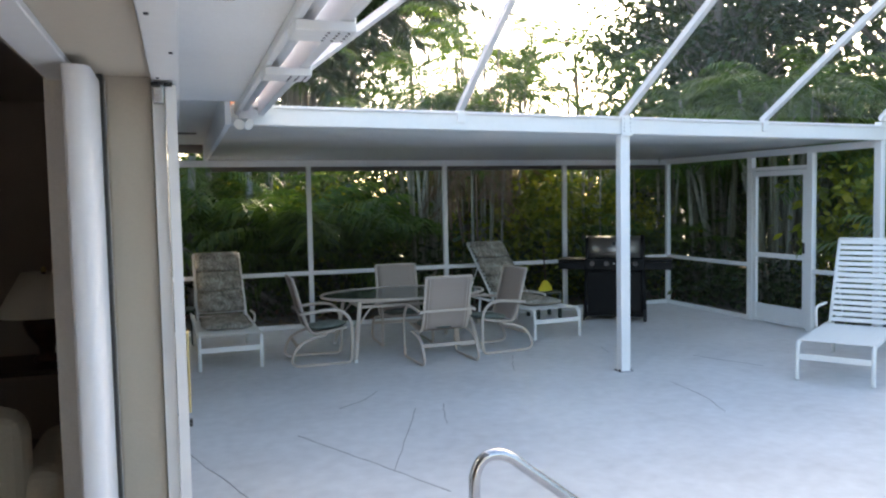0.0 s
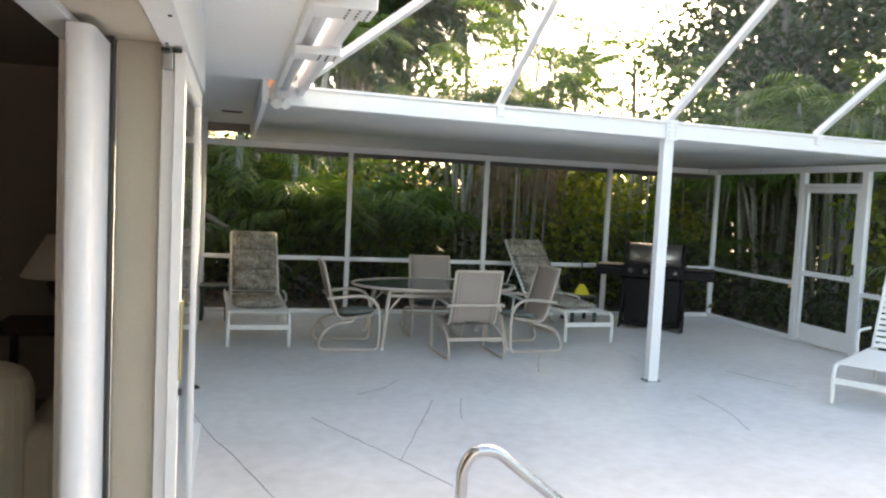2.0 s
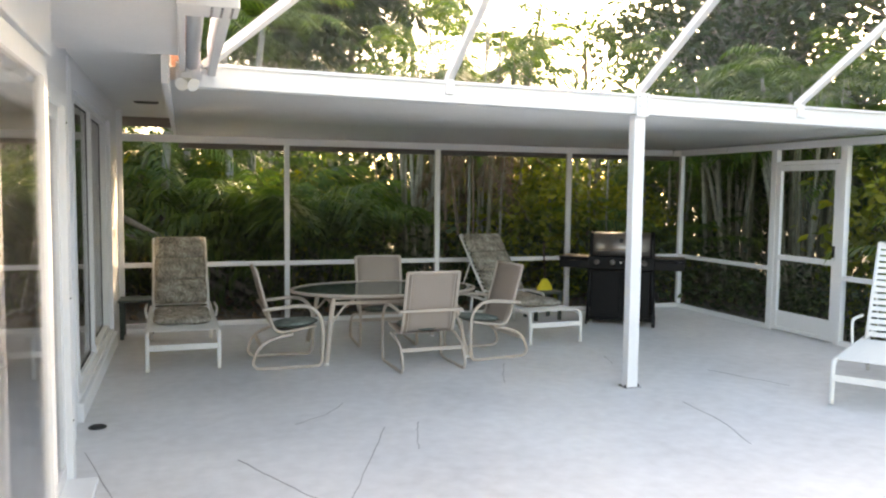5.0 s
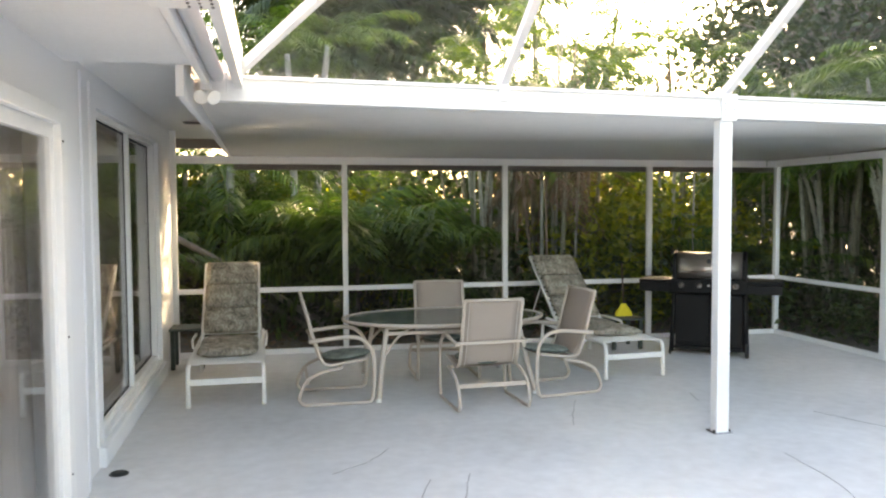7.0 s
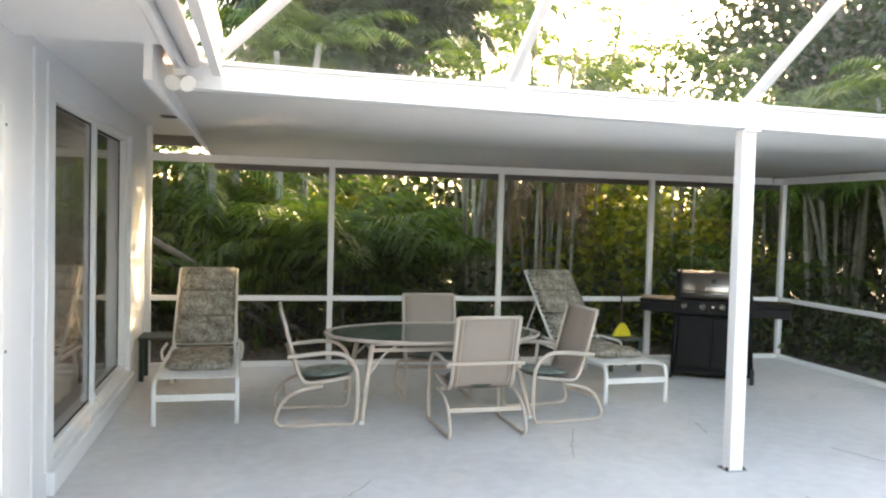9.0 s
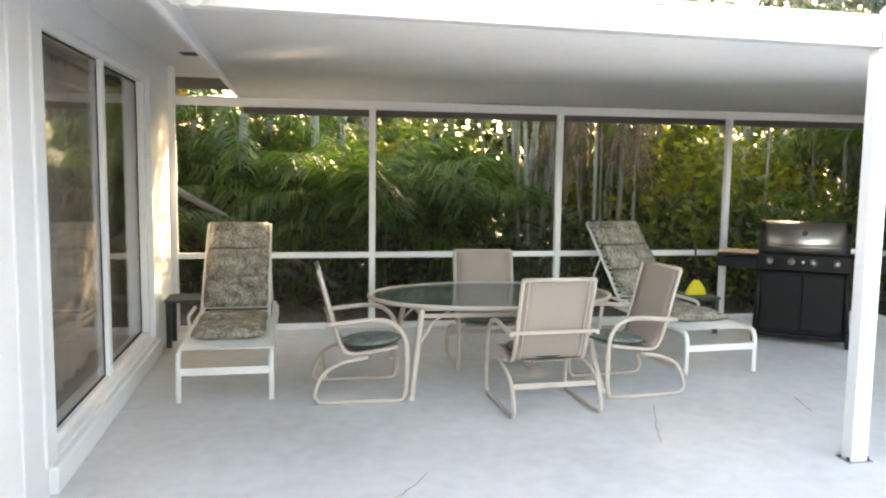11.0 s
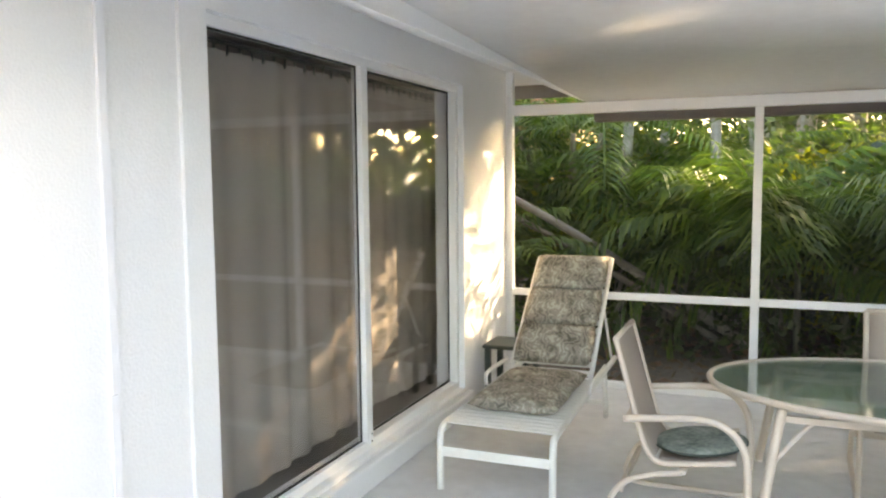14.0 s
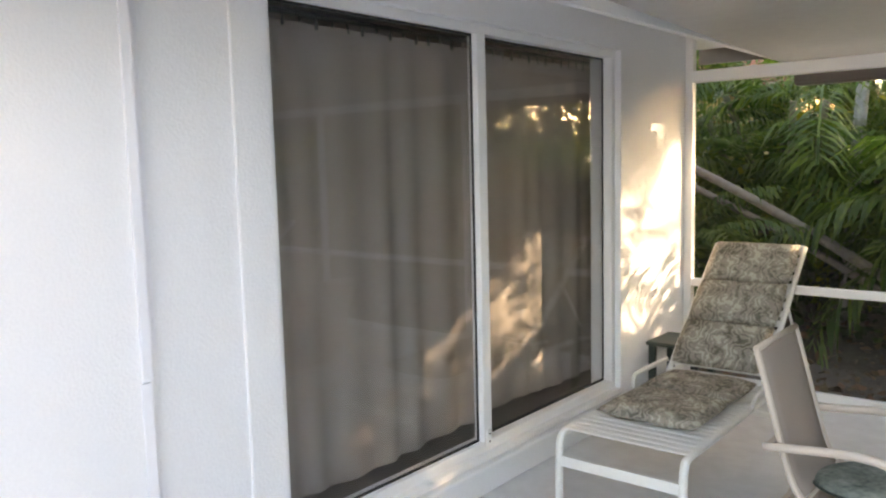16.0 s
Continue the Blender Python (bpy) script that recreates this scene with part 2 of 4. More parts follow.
def thick(bm, t):
    bmesh.ops.recalc_face_normals(bm, faces=bm.faces)
    bmesh.ops.solidify(bm, geom=list(bm.faces), thickness=t)
    return bm


def mesh_of(name, bm, material):
    bmesh.ops.recalc_face_normals(bm, faces=bm.faces)
    me = bpy.data.meshes.new(name)
    bm.to_mesh(me)
    bm.free()
    me.materials.append(material)
    return me


def part(name, bm, material, parent=None, label=""):
    ob = new(name, mesh_of(name, bm, material))
    if parent:
        ob.parent = parent
    return tagged(ob, label)


def thing(name, label, category, group="", m=None):
    ob = tagged(new(name), label, category, group)
    if m is not None:
        ob.matrix_basis = m
    return ob


def setting(name, bm, material, label="", category=""):
    return tagged(part(name, bm, material), label, category, kind="structure")


# ---- ground and deck ----
bm = bmesh.new()
box(bm, -300, 300, -300, 300, -0.6, -0.10)
setting("ground", bm, MULCH, "brown mulch and leaf litter ground", "ground")
bm = rbox(0.0, 7.72, -9.0, 9.0, -0.5, 0.0, 0.01)
deck = setting("floor", bm, DECK, "pale grey painted concrete pool deck with thin joints", "floor")


def joint(points, w=0.006):
    bm = bmesh.new()
    pts = smooth_path([(x, y, 0.0) for x, y in points], 5)
    for i in range(1, len(pts) - 1):
        pts[i] = pts[i] + Vector((random.uniform(-1, 1), random.uniform(-1, 1), 0)) * 0.007
    for a, b in zip(pts, pts[1:]):
        s = (b - a).cross(Vector((0, 0, 1))).normalized() * w * random.uniform(0.35, 0.6)
        v = [bm.verts.new(p) for p in (a - s, a + s, b + s, b - s)]
        lo = [p.co.copy() for p in v]
        for p in v:
            p.co.z = 0.0025
        base = [bm.verts.new((p.x, p.y, -0.004)) for p in lo]
        bm.faces.new(v)
        for k in range(4):
            bm.faces.new((v[k], base[k], base[(k + 1) % 4], v[(k + 1) % 4]))
    part("crack", bm, CRACK, deck)


for line in (((1.07, 3.93), (1.30, 3.45), (1.46, 3.12), (1.75, 2.5)), ((2.08, 4.32), (1.80, 3.62), (1.53, 2.94)), ((2.34, 4.37), (2.25, 4.1), (2.18, 3.82)),
             ((0.18, 4.33), (0.38, 3.6), (0.60, 2.94), (0.9, 1.9)), ((3.67, 5.97), (3.5, 5.6), (3.37, 5.25)), ((4.49, 4.3), (4.45, 3.8), (4.3, 3.3)),
             ((4.76, 6.0), (4.68, 5.7)), ((1.92, 5.0), (1.75, 4.75), (1.5, 4.55)), ((5.4, 5.2), (5.55, 4.85), (5.7, 4.5))):
    joint(line)

# small black drain cap
cap = thing("drain_cap", "small black round drain cap on the deck", "drain cap", m=pose(0.2, 4.86, 0))
part("cover", lathe(bmesh.new(), [(0.052, 0), (0.052, 0.008), (0.045, 0.014), (0.02, 0.017)]), RUBBER, cap)
part("rim", lathe(bmesh.new(), [(0.06, 0), (0.06, 0.005), (0.052, 0.006)]), DARKMETAL, cap)

# ---- house wall with the sliding door and the window ----
WX, DX = 0.06, 0.10      # wall faces by the window and by the door
W0, W1, WZ0, WZ1 = 5.09, 7.77, 0.17, 2.305
bm = bmesh.new()
box(bm, -0.14, WX, 4.555, W0, 0, 2.70)
box(bm, -0.14, WX, W1, 8.86, 0, 2.70)
box(bm, -0.14, WX, W0, W1, 0, WZ0)
box(bm, -0.14, WX, W0, W1, WZ1, 2.70)
setting("wall_window", bm, STUCCO, "white painted stucco house wall round the window", "wall")
bm = bmesh.new()
box(bm, -0.10, DX, 3.90, 4.555, 0, 2.70)
box(bm, -0.10, DX, -6.0, 3.90, 2.135, 2.70)
box(bm, -0.10, DX, -6.0, -3.2, 0, 2.135)
box(bm, -0.10, 0.02, 1.26, 2.3, 0, 2.135)
setting("wall_door", bm, STUCCO, "white painted stucco house wall over the sliding door", "wall")
bm = rbox(0.10, 0.245, 1.16, 1.25, 0, 2.135, 0.008)
setting("wall_jamb", bm, BEIGE, "beige painted door jamb", "wall")
bm = rbox(-0.10, 0.245, -6.0, 1.25, 2.13, 2.134, 0.001)
setting("trim_head", bm, BEIGE, "beige painted underside of the door head", "trim")
bm = box(bmesh.new(), 0.101, 0.109, 4.520, 4.552, 0.02, 0.98)
box(bm, 0.101, 0.112, 4.524, 4.557, 0.985, 2.44)
box(bm, 0.061, 0.068, 4.557, 4.60, 1.06, 2.44)
setting("trim_seam", bm, PVC, "thin cream caulk seam on the wall", "trim")
# flat casing round the window
bm = bmesh.new()
for b in ((W0 - 0.15, W0, WZ0 - 0.02, WZ1 + 0.14), (W1, W1 + 0.12, WZ0 - 0.02, WZ1 + 0.14), (W0, W1, WZ1, WZ1 + 0.14)):
    box(bm, WX, WX + 0.014, b[0], b[1], b[2], b[3])
setting("trim_window", bm, STUCCO, "flat white casing round the window", "trim")
setting("baseboard", rbox(WX - 0.02, WX + 0.045, W0 - 0.1, W1 + 0.12, 0.0, WZ0 - 0.03, 0.012), STUCCO, "low white curb under the window", "baseboard")

win = tagged(thing("window_1", "white aluminium sliding window with taupe drapes behind", "window"), kind="structure")
for b in ((W0, W1, WZ0, WZ0 + 0.06), (W0, W1, WZ1 - 0.045, WZ1)):
    part("window_frame", rbox(-0.05, 0.035, b[0], b[1], b[2], b[3], 0.004), WHITE, win)
for y0, y1, x0, x1 in ((W0, W0 + 0.045, -0.05, 0.035), (W1 - 0.05, W1, -0.05, 0.035), (6.36, 6.43, -0.02, 0.040)):
    part("window_frame", rbox(x0, x1, y0, y1, WZ0 + 0.06, WZ1 - 0.045, 0.004), WHITE, win)
for y0, y1, x in ((W0 + 0.045, 6.36, 0.0), (6.43, W1 - 0.05, -0.03)):
    p = part("pane", box(bmesh.new(), x - 0.003, x + 0.003, y0, y1, WZ0 + 0.06, WZ1 - 0.045), GLASS, win)
    p.visible_shadow = False
    g = part("gasket", bmesh.new(), RUBBER, win)
    gb = bmesh.new()
    for c in ((y0, y0 + 0.012, WZ0 + 0.06, WZ1 - 0.045), (y1 - 0.012, y1, WZ0 + 0.06, WZ1 - 0.045), (y0 + 0.012, y1 - 0.012, WZ0 + 0.06, WZ0 + 0.072), (y0 + 0.012, y1 - 0.012, WZ1 - 0.057, WZ1 - 0.045)):
        box(gb, x + 0.004, x + 0.009, c[0], c[1], c[2], c[3])
    gb.to_mesh(g.data)
    gb.free()
part("window_sill", rbox(0.036, WX + 0.02, W0, W1, WZ0 - 0.012, WZ0 + 0.012, 0.004), WHITE, win)
lk = part("latch", rbox(0.041, 0.05, 6.375, 6.415, 0.21, 0.29, 0.003), WHITE, win)
for z in (0.23, 0.27):
    part("screw", lathe(bmesh.new(), [(0.005, 0), (0.004, 0.003)], sides=8), DARKMETAL, lk).matrix_basis = pose(0.05, 6.395, z, 0, 90, 0)


def drape(name, y0, y1, x, z0, z1, n, label, material=CURTAIN, amp=0.035):
    d = thing(name, label, "curtain")
    bm, cols = bmesh.new(), int((y1 - y0) * 80)
    rows = []
    for k in range(9):
        z = z0 + (z1 - z0) * k / 8
        rows.append([Vector((x + amp * (0.55 + 0.45 * (1 - k / 8)) * (math.sin(n * 6.283 * c / cols + 0.8 * math.sin(c * 0.13)) + 0.3 * math.sin(c * 0.31)), y0 + (y1 - y0) * c / cols,
                             z + (0.012 * math.sin(c * 0.06) if k == 0 else 0))) for c in range(cols + 1)])
    part("cloth", sheet(bm, rows), material, d)
    part("rod", tube(bmesh.new(), [(x, y0, z1 + 0.035), (x, y1, z1 + 0.035)], 0.012), DARKMETAL, d)
    hb = bmesh.new()
    for i in range(int((y1 - y0) / 0.09)):
        box(hb, x - 0.004, x + 0.004, y0 + 0.04 + i * 0.09, y0 + 0.052 + i * 0.09, z1 - 0.02, z1 + 0.03)
    tagged(part("hook", hb, DARKMETAL, d), kind="stuff")
    return d


drape("window_drape", 4.80, 6.72, -0.20, 0.22, 2.235, 9, "taupe drape hanging in folds behind the window glass", amp=0.013)
drape("window_drape", 6.66, 8.30, -0.25, 0.22, 2.235, 8, "taupe drape hanging nearly flat behind the window glass", amp=0.009)
drape("door_drape", 2.2, 3.9, -0.02, 0.06, 2.09, 13, "brown-grey drape in narrow folds behind the sliding door")

# sliding door: jamb frame, slid-open panel, fixed panel, head track
door = tagged(thing("door_1", "white aluminium sliding glass door, slid open", "sliding door"), kind="structure")
part("door_frame", rbox(0.248, 0.288, 1.11, 1.24, 0.0, 2.10, 0.004), WHITE, door, "white aluminium jamb")
part("door_frame", rbox(0.08, 0.185, 3.79, 3.90, 0.0, 2.135, 0.004), WHITE, door)
part("threshold", rbox(0.03, 0.31, -3.2, 3.79, -0.004, 0.03, 0.006), WHITE, door)
trk = part("head_track", rbox(0.250, 0.335, -6.0, 2.34, 2.105, 2.44, 0.004), WHITE, door, "white aluminium head track")
for i in range(14):
    part("rivet", lathe(bmesh.new(), [(0.006, 0), (0.005, -0.004)], sides=8), DARKMETAL, trk).matrix_basis = pose(0.27 + 0.045 * (i % 2), 1.9 - 0.45 * i, 2.105)
part("head_rail", rbox(0.08, 0.185, 2.3, 3.79, 2.06, 2.135, 0.004), WHITE, door)
slid = part("slid_panel", bmesh.new(), WHITE, door)
sb = bmesh.new()
for c in ((1.06, 1.14, 0.03, 2.09), (2.22, 2.30, 0.03, 2.09), (1.14, 2.22, 0.03, 0.12), (1.14, 2.22, 2.02, 2.09)):
    box(sb, 0.292, 0.325, c[0], c[1], c[2], c[3])
sb.to_mesh(slid.data)
sb.free()
part("pane", box(bmesh.new(), 0.306, 0.312, 1.14, 2.22, 0.12, 2.02), GLASS, slid).visible_shadow = False
hn = part("handle", rbox(0.326, 0.335, 1.075, 1.115, 0.98, 1.26, 0.004), BRASS, slid, "worn brass latch plate")
part("keyhole", rbox(0.3255, 0.337, 1.083, 1.107, 0.93, 0.955, 0.003), DARKMETAL, slid)
fixed = part("fixed_panel", bmesh.new(), WHITE, door)
sb = bmesh.new()
for c in ((2.32, 2.39, 0.03, 2.06), (3.72, 3.79, 0.03, 2.06), (2.39, 3.72, 0.03, 0.11), (2.39, 3.72, 1.99, 2.06)):
    box(sb, 0.11, 0.150, c[0], c[1], c[2], c[3])
sb.to_mesh(fixed.data)
sb.free()
part("pane", box(bmesh.new(), 0.126, 0.132, 2.39, 3.72, 0.11, 1.99), GLASS, fixed).visible_shadow = False
for z in (0.35, 1.03, 1.98):
    part("screw", lathe(bmesh.new(), [(0.007, 0), (0.006, 0.004)], sides=8), DARKMETAL, door).matrix_basis = pose(0.185, 3.82, z, 0, 90, 0)
roll = thing("roller_catch", "small dark steel roller bracket at the door head", "bracket")
part("bracket", rbox(0.252, 0.285, 1.06, 1.10, 2.03, 2.09, 0.003), STEEL, roll)
part("wheel", lathe(bmesh.new(), [(0.014, 0), (0.014, 0.012)], 0, 0, 12), RUBBER, roll).matrix_basis = pose(0.300, 1.05, 2.085)
part("wheel", lathe(bmesh.new(), [(0.014, 0), (0.014, 0.012)], 0, 0, 12), RUBBER, roll).matrix_basis = pose(0.262, 1.05, 2.085)
# folded white vertical blind beside the jamb
bl = thing("folded_blind", "white vinyl folding door stacked beside the jamb", "folding door")
bb = bmesh.new()
prof = [(0.090, 1.08), (0.092, 0.80), (0.082, 0.765), (0.062, 0.752), (0.03, 0.750), (0.018, 0.757), (0.010, 1.10)]
top = [Vector((x, y, 2.10)) for x, y in prof]
sheet(bb, [[Vector((p.x, p.y, 0.02)) for p in top], top])
bb.faces.new([bb.verts.new(p + Vector((0, 0, 0.0))) for p in top])
part("folded_panel", bb, PVC, bl)
# dark strip added for the shade in the gap between stack and jamb
part("gap_shade_strip", rbox(0.055, 0.0995, 1.085, 1.155, 0.0, 2.125, 0.003), DARKMETAL, bl, "dark strip standing in for the shaded gap")
part("head_rail", rbox(-0.07, 0.03, -3.0, 1.12, 2.105, 2.128, 0.004), WHITE, bl)

# ---- the dim room behind the door ----
bm = box(bmesh.new(), -4.6, -4.45, -6.0, 6.0, 0, 2.6)
setting("wall_room_west", bm, ROOM, "plain dim room wall", "wall")
setting("wall_room_north", box(bmesh.new(), -4.45, -0.10, 4.60, 4.75, 0, 2.6), ROOM, "plain dim room wall", "wall")
setting("wall_room_south", box(bmesh.new(), -4.45, -0.10, -6.0, -5.85, 0, 2.6), ROOM, "plain dim room wall", "wall")
setting("wall_room_end", box(bmesh.new(), -4.45, -0.14, 8.7, 8.85, 0, 2.6), ROOM, "plain room wall", "wall")
setting("wall_room_back", box(bmesh.new(), -4.6, -4.45, 6.0, 8.85, 0, 2.6), ROOM, "plain room wall", "wall")
setting("floor_room", box(bmesh.new(), -4.6, 0.0, -6.0, 8.85, -0.3, 0.0), CARPET, "beige carpet", "floor")
setting("ceiling_room", box(bmesh.new(), -4.6, -0.10, -6.0, 8.85, 2.45, 2.6), ROOM, "plain room ceiling", "ceiling")


def table_lamp(m, r0, r1, h, zb, urn, label):
    t = thing("table_lamp", label, "table lamp", m=m)
    part("shade", thick(sheet(bmesh.new(), [[Vector((math.cos(a) * r, math.sin(a) * r, z)) for a in (6.2832 * k / 28 for k in range(29))] for r, z in ((r0, zb), ((r0 + r1) / 2, zb + h / 2), (r1, zb + h))]), 0.004), SHADE, t, "pale cloth shade")
    part("base", lathe(bmesh.new(), [(0.07, 0), (0.075, 0.02), (0.04, 0.05), (0.045, 0.09), (0.10, zb * 0.6), (0.125, zb * 0.85), (0.11, zb), (0.02, zb + 0.02), (0.012, zb + h)]), urn, t, "urn-shaped ceramic base")
    part("finial", lathe(bmesh.new(), [(0.012, zb + h), (0.016, zb + h + 0.015), (0.004, zb + h + 0.035)], sides=10), BRASS, t)
    return t


def side_table(name, m, w, h, material, label):
    t = thing(name, label, "side table", m=m)
    part("tabletop", rbox(-w / 2, w / 2, -w / 2, w / 2, h - 0.03, h, 0.01), material, t)
    for sx in (-1, 1):
        for sy in (-1, 1):
            part("leg", rbox(sx * (w / 2 - 0.035) - 0.022, sx * (w / 2 - 0.035) + 0.022, sy * (w / 2 - 0.035) - 0.022, sy * (w / 2 - 0.035) + 0.022, 0, h - 0.03, 0.006), material, t)
    return t


side_table("side_table", pose(-0.55, 3.3, 0), 0.55, 0.80, WOOD, "dark wooden lamp table in the dim room")
table_lamp(pose(-0.44, 3.3, 0.80), 0.26, 0.12, 0.24, 0.28, URN, "table lamp with a cream shade and dark red urn base")
side_table("side_table", pose(-0.56, 1.12, 0), 0.45, 0.58, WOOD, "dark wooden side table by the open door")
table_lamp(pose(-0.54, 1.12, 0.58), 0.2, 0.09, 0.26, 0.25, SHADE, "small table lamp with a white shade")
sofa = thing("armchair", "rounded cream upholstered armchair in the dim room", "armchair", m=pose(-0.75, 2.2, 0))
part("seat", rbox(-0.4, 0.4, -0.35, 0.35, 0.12, 0.45, 0.07, 4), SOFA, sofa)
part("backrest", rbox(-0.45, 0.45, -0.45, -0.2, 0.12, 0.88, 0.12, 5), SOFA, sofa)
for sx in (-1, 1):
    part("armrest", rbox(sx * 0.48 - 0.11, sx * 0.48 + 0.11, -0.4, 0.4, 0.1, 0.62, 0.1, 5), SOFA, sofa)
    part("leg", rbox(sx * 0.38 - 0.03, sx * 0.38 + 0.03, -0.35, -0.29, 0, 0.12, 0.005), WOOD, sofa)
    part("leg", rbox(sx * 0.38 - 0.03, sx * 0.38 + 0.03, 0.25, 0.31, 0, 0.12, 0.005), WOOD, sofa)

# ---- eaves ----
setting("ceiling_soffit", box(bmesh.new(), DX, 0.76, -6.0, 4.25, 2.44, 2.50), SOFFIT, "white painted soffit board", "ceiling")
bm = box(bmesh.new(), WX, 0.66, 4.25, 9.75, 2.52, 2.57)
box(bm, WX - 0.3, WX, 8.86, 9.75, 2.52, 2.57)
setting("ceiling_eave", bm, SOFFIT, "white painted eave soffit", "ceiling")
setting("trim_fascia", box(bmesh.new(), 0.66, 0.70, 4.25, 9.8, 2.27, 2.62), SOFFIT, "white fascia board", "trim")
setting("trim_verge", box(bmesh.new(), -0.24, 0.70, 9.76, 9.79, 2.40, 2.66), BRONZE, "brown verge board", "trim")
bm = bmesh.new()
sheet(bm, [[Vector((0.84, y, 2.60)) for y in (-6, 9.9)], [Vector((-4.8, y, 4.2)) for y in (-6, 9.9)]])
thick(bm, 0.06)
setting("roof", bm, ROOFTILE, "house roof", "roof")
for y in (4.52, 7.9, 1.2, -2):
    z = 2.52 if y > 4.25 else 2.44
    v = thing("soffit_vent", "small dark louvred soffit vent", "vent", "vents in the soffit", m=pose(0.42, y, z))
    part("frame", rbox(-0.12, 0.12, -0.08, 0.08, -0.007, 0.0, 0.002), BRONZE, v)
    for k in range(4):
        part("slat", rbox(-0.10, 0.10, -0.06 + 0.034 * k, -0.045 + 0.034 * k, -0.012, -0.0071, 0.001), DARKMETAL, v)
gut = thing("rain_gutter", "white aluminium box gutter along the eave", "gutter")
part("trough", rbox(0.762, 0.80, -6.0, 4.75, 2.40, 2.56, 0.008), WHITE, gut)
part("rolled_edge", tube(bmesh.new(), [(0.845, -6.0, 2.47), (0.845, 4.75, 2.47)], 0.042, sides=12), WHITE, gut)
part("end_cap", rbox(0.765, 0.90, 4.751, 4.763, 2.36, 2.55, 0.004), WHITE, gut)
carrier = thing("carrier_beam", "tall white aluminium carrier beam along the eave", "beam")
part("web", rbox(0.945, 0.995, -6.0, 4.79, 2.40, 2.645, 0.005), WHITE, carrier)
for y in (2.55, 1.45, 0.2, -1.2):
    g = thing("gusset_plate", "riveted white aluminium gusset plate on the gutter", "gusset plate", "plates along the gutter", m=pose(0, y, 0))
    part("plate", rbox(0.765, 1.005, -0.11, 0.11, 2.355, 2.395, 0.004), WHITE, g)
    part("side_plate", rbox(0.999, 1.007, -0.10, 0.10, 2.355, 2.56, 0.002), WHITE, g)
    for i in range(3):
        for k in range(4):
            part("rivet", lathe(bmesh.new(), [(0.006, 0.0), (0.005, -0.005)], sides=6), DARKMETAL, g).matrix_basis = pose(0.9 + 0.04 * i, -0.08 + 0.05 * k, 2.355)
fl = thing("flood_lamp", "weathered twin white flood lamp on the gutter end", "flood lamp", m=pose(0.80, 4.50, 2.35) @ Matrix.Scale(0.66, 4))
part("mounting_box", rbox(-0.045, 0.045, -0.045, 0.045, -0.02, 0.036, 0.01), WHITE, fl)
part("arm", tube(bmesh.new(), [(0, 0, -0.02), (-0.01, -0.02, -0.06)], 0.014), DARKMETAL, fl)
for dx, rz in ((-0.03, -20), (0.05, 35)):
    sp = part("spotlight", lathe(bmesh.new(), [(0.02, 0.10), (0.038, 0.085), (0.045, 0.03), (0.062, -0.03), (0.066, -0.04), (0.055, -0.036)]), STRAP, fl)
    sp.matrix_basis = pose(dx, -0.05, -0.07, -65, 0, rz)

# ---- patio roof ----
FALL = 0.0125    # the roof edge runs down towards the outer corner


def tilted(bm):
    for v in bm.verts:
        v.co.z -= FALL * (v.co.x - 2.74)
    return bm


bm = bmesh.new()
sheet(bm, [[Vector((x, 4.86, 2.345 - FALL * (x - 2.74))) for x in (0.70, 7.70)], [Vector((x, 9.05, 2.245)) for x in (0.70, 7.70)]])
bmesh.ops.recalc_face_normals(bm, faces=bm.faces)
bm.faces.ensure_lookup_table()
top = [bm.verts.new(v.co + Vector((0, 0, 0.09))) for v in bm.verts[:]]
bm.verts.ensure_lookup_table()
for a, b in ((0, 1), (1, 3), (3, 2), (2, 0)):
    bm.faces.new((bm.verts[a], bm.verts[b], top[b], top[a]))
bm.faces.new((top[0], top[1], top[3], top[2]))
setting("ceiling_patio", bm, PANEL, "pale insulated patio roof panels", "ceiling")
beam = thing("front_beam", "white aluminium beam along the patio roof edge", "beam")
part("beam_box", tilted(rbox(0.74, 7.56, 4.80, 4.90, 2.300, 2.458, 0.005)), WHITE, beam)
part("lip", tilted(rbox(0.74, 7.56, 4.775, 4.799, 2.438, 2.460, 0.003)), WHITE, beam)
post = thing("roof_post", "square white aluminium post bolted to the deck", "post", m=pose(4.345, 4.85, 0))
part("shaft", rbox(-0.05, 0.05, -0.045, 0.045, 0.0, 2.275, 0.006), WHITE, post)
part("head_plate", rbox(-0.06, 0.06, -0.083, -0.076, 2.26, 2.45, 0.002), WHITE, post)
part("base_plate", rbox(-0.075, 0.075, -0.06, 0.06, 0.0, 0.01, 0.002), STEEL, post)
for sx in (-1, 1):
    part("bolt", lathe(bmesh.new(), [(0.010, 0.01), (0.010, 0.022), (0.006, 0.026)], sides=6), DARKMETAL, post).matrix_basis = pose(sx * 0.062, -0.03, 0)
    for z in (2.30, 2.34, 2.38, 2.42):
        part("screw", lathe(bmesh.new(), [(0.005, 0), (0.004, 0.004)], sides=6), DARKMETAL, post).matrix_basis = pose(sx * 0.035, -0.083, z, 90, 0, 0)

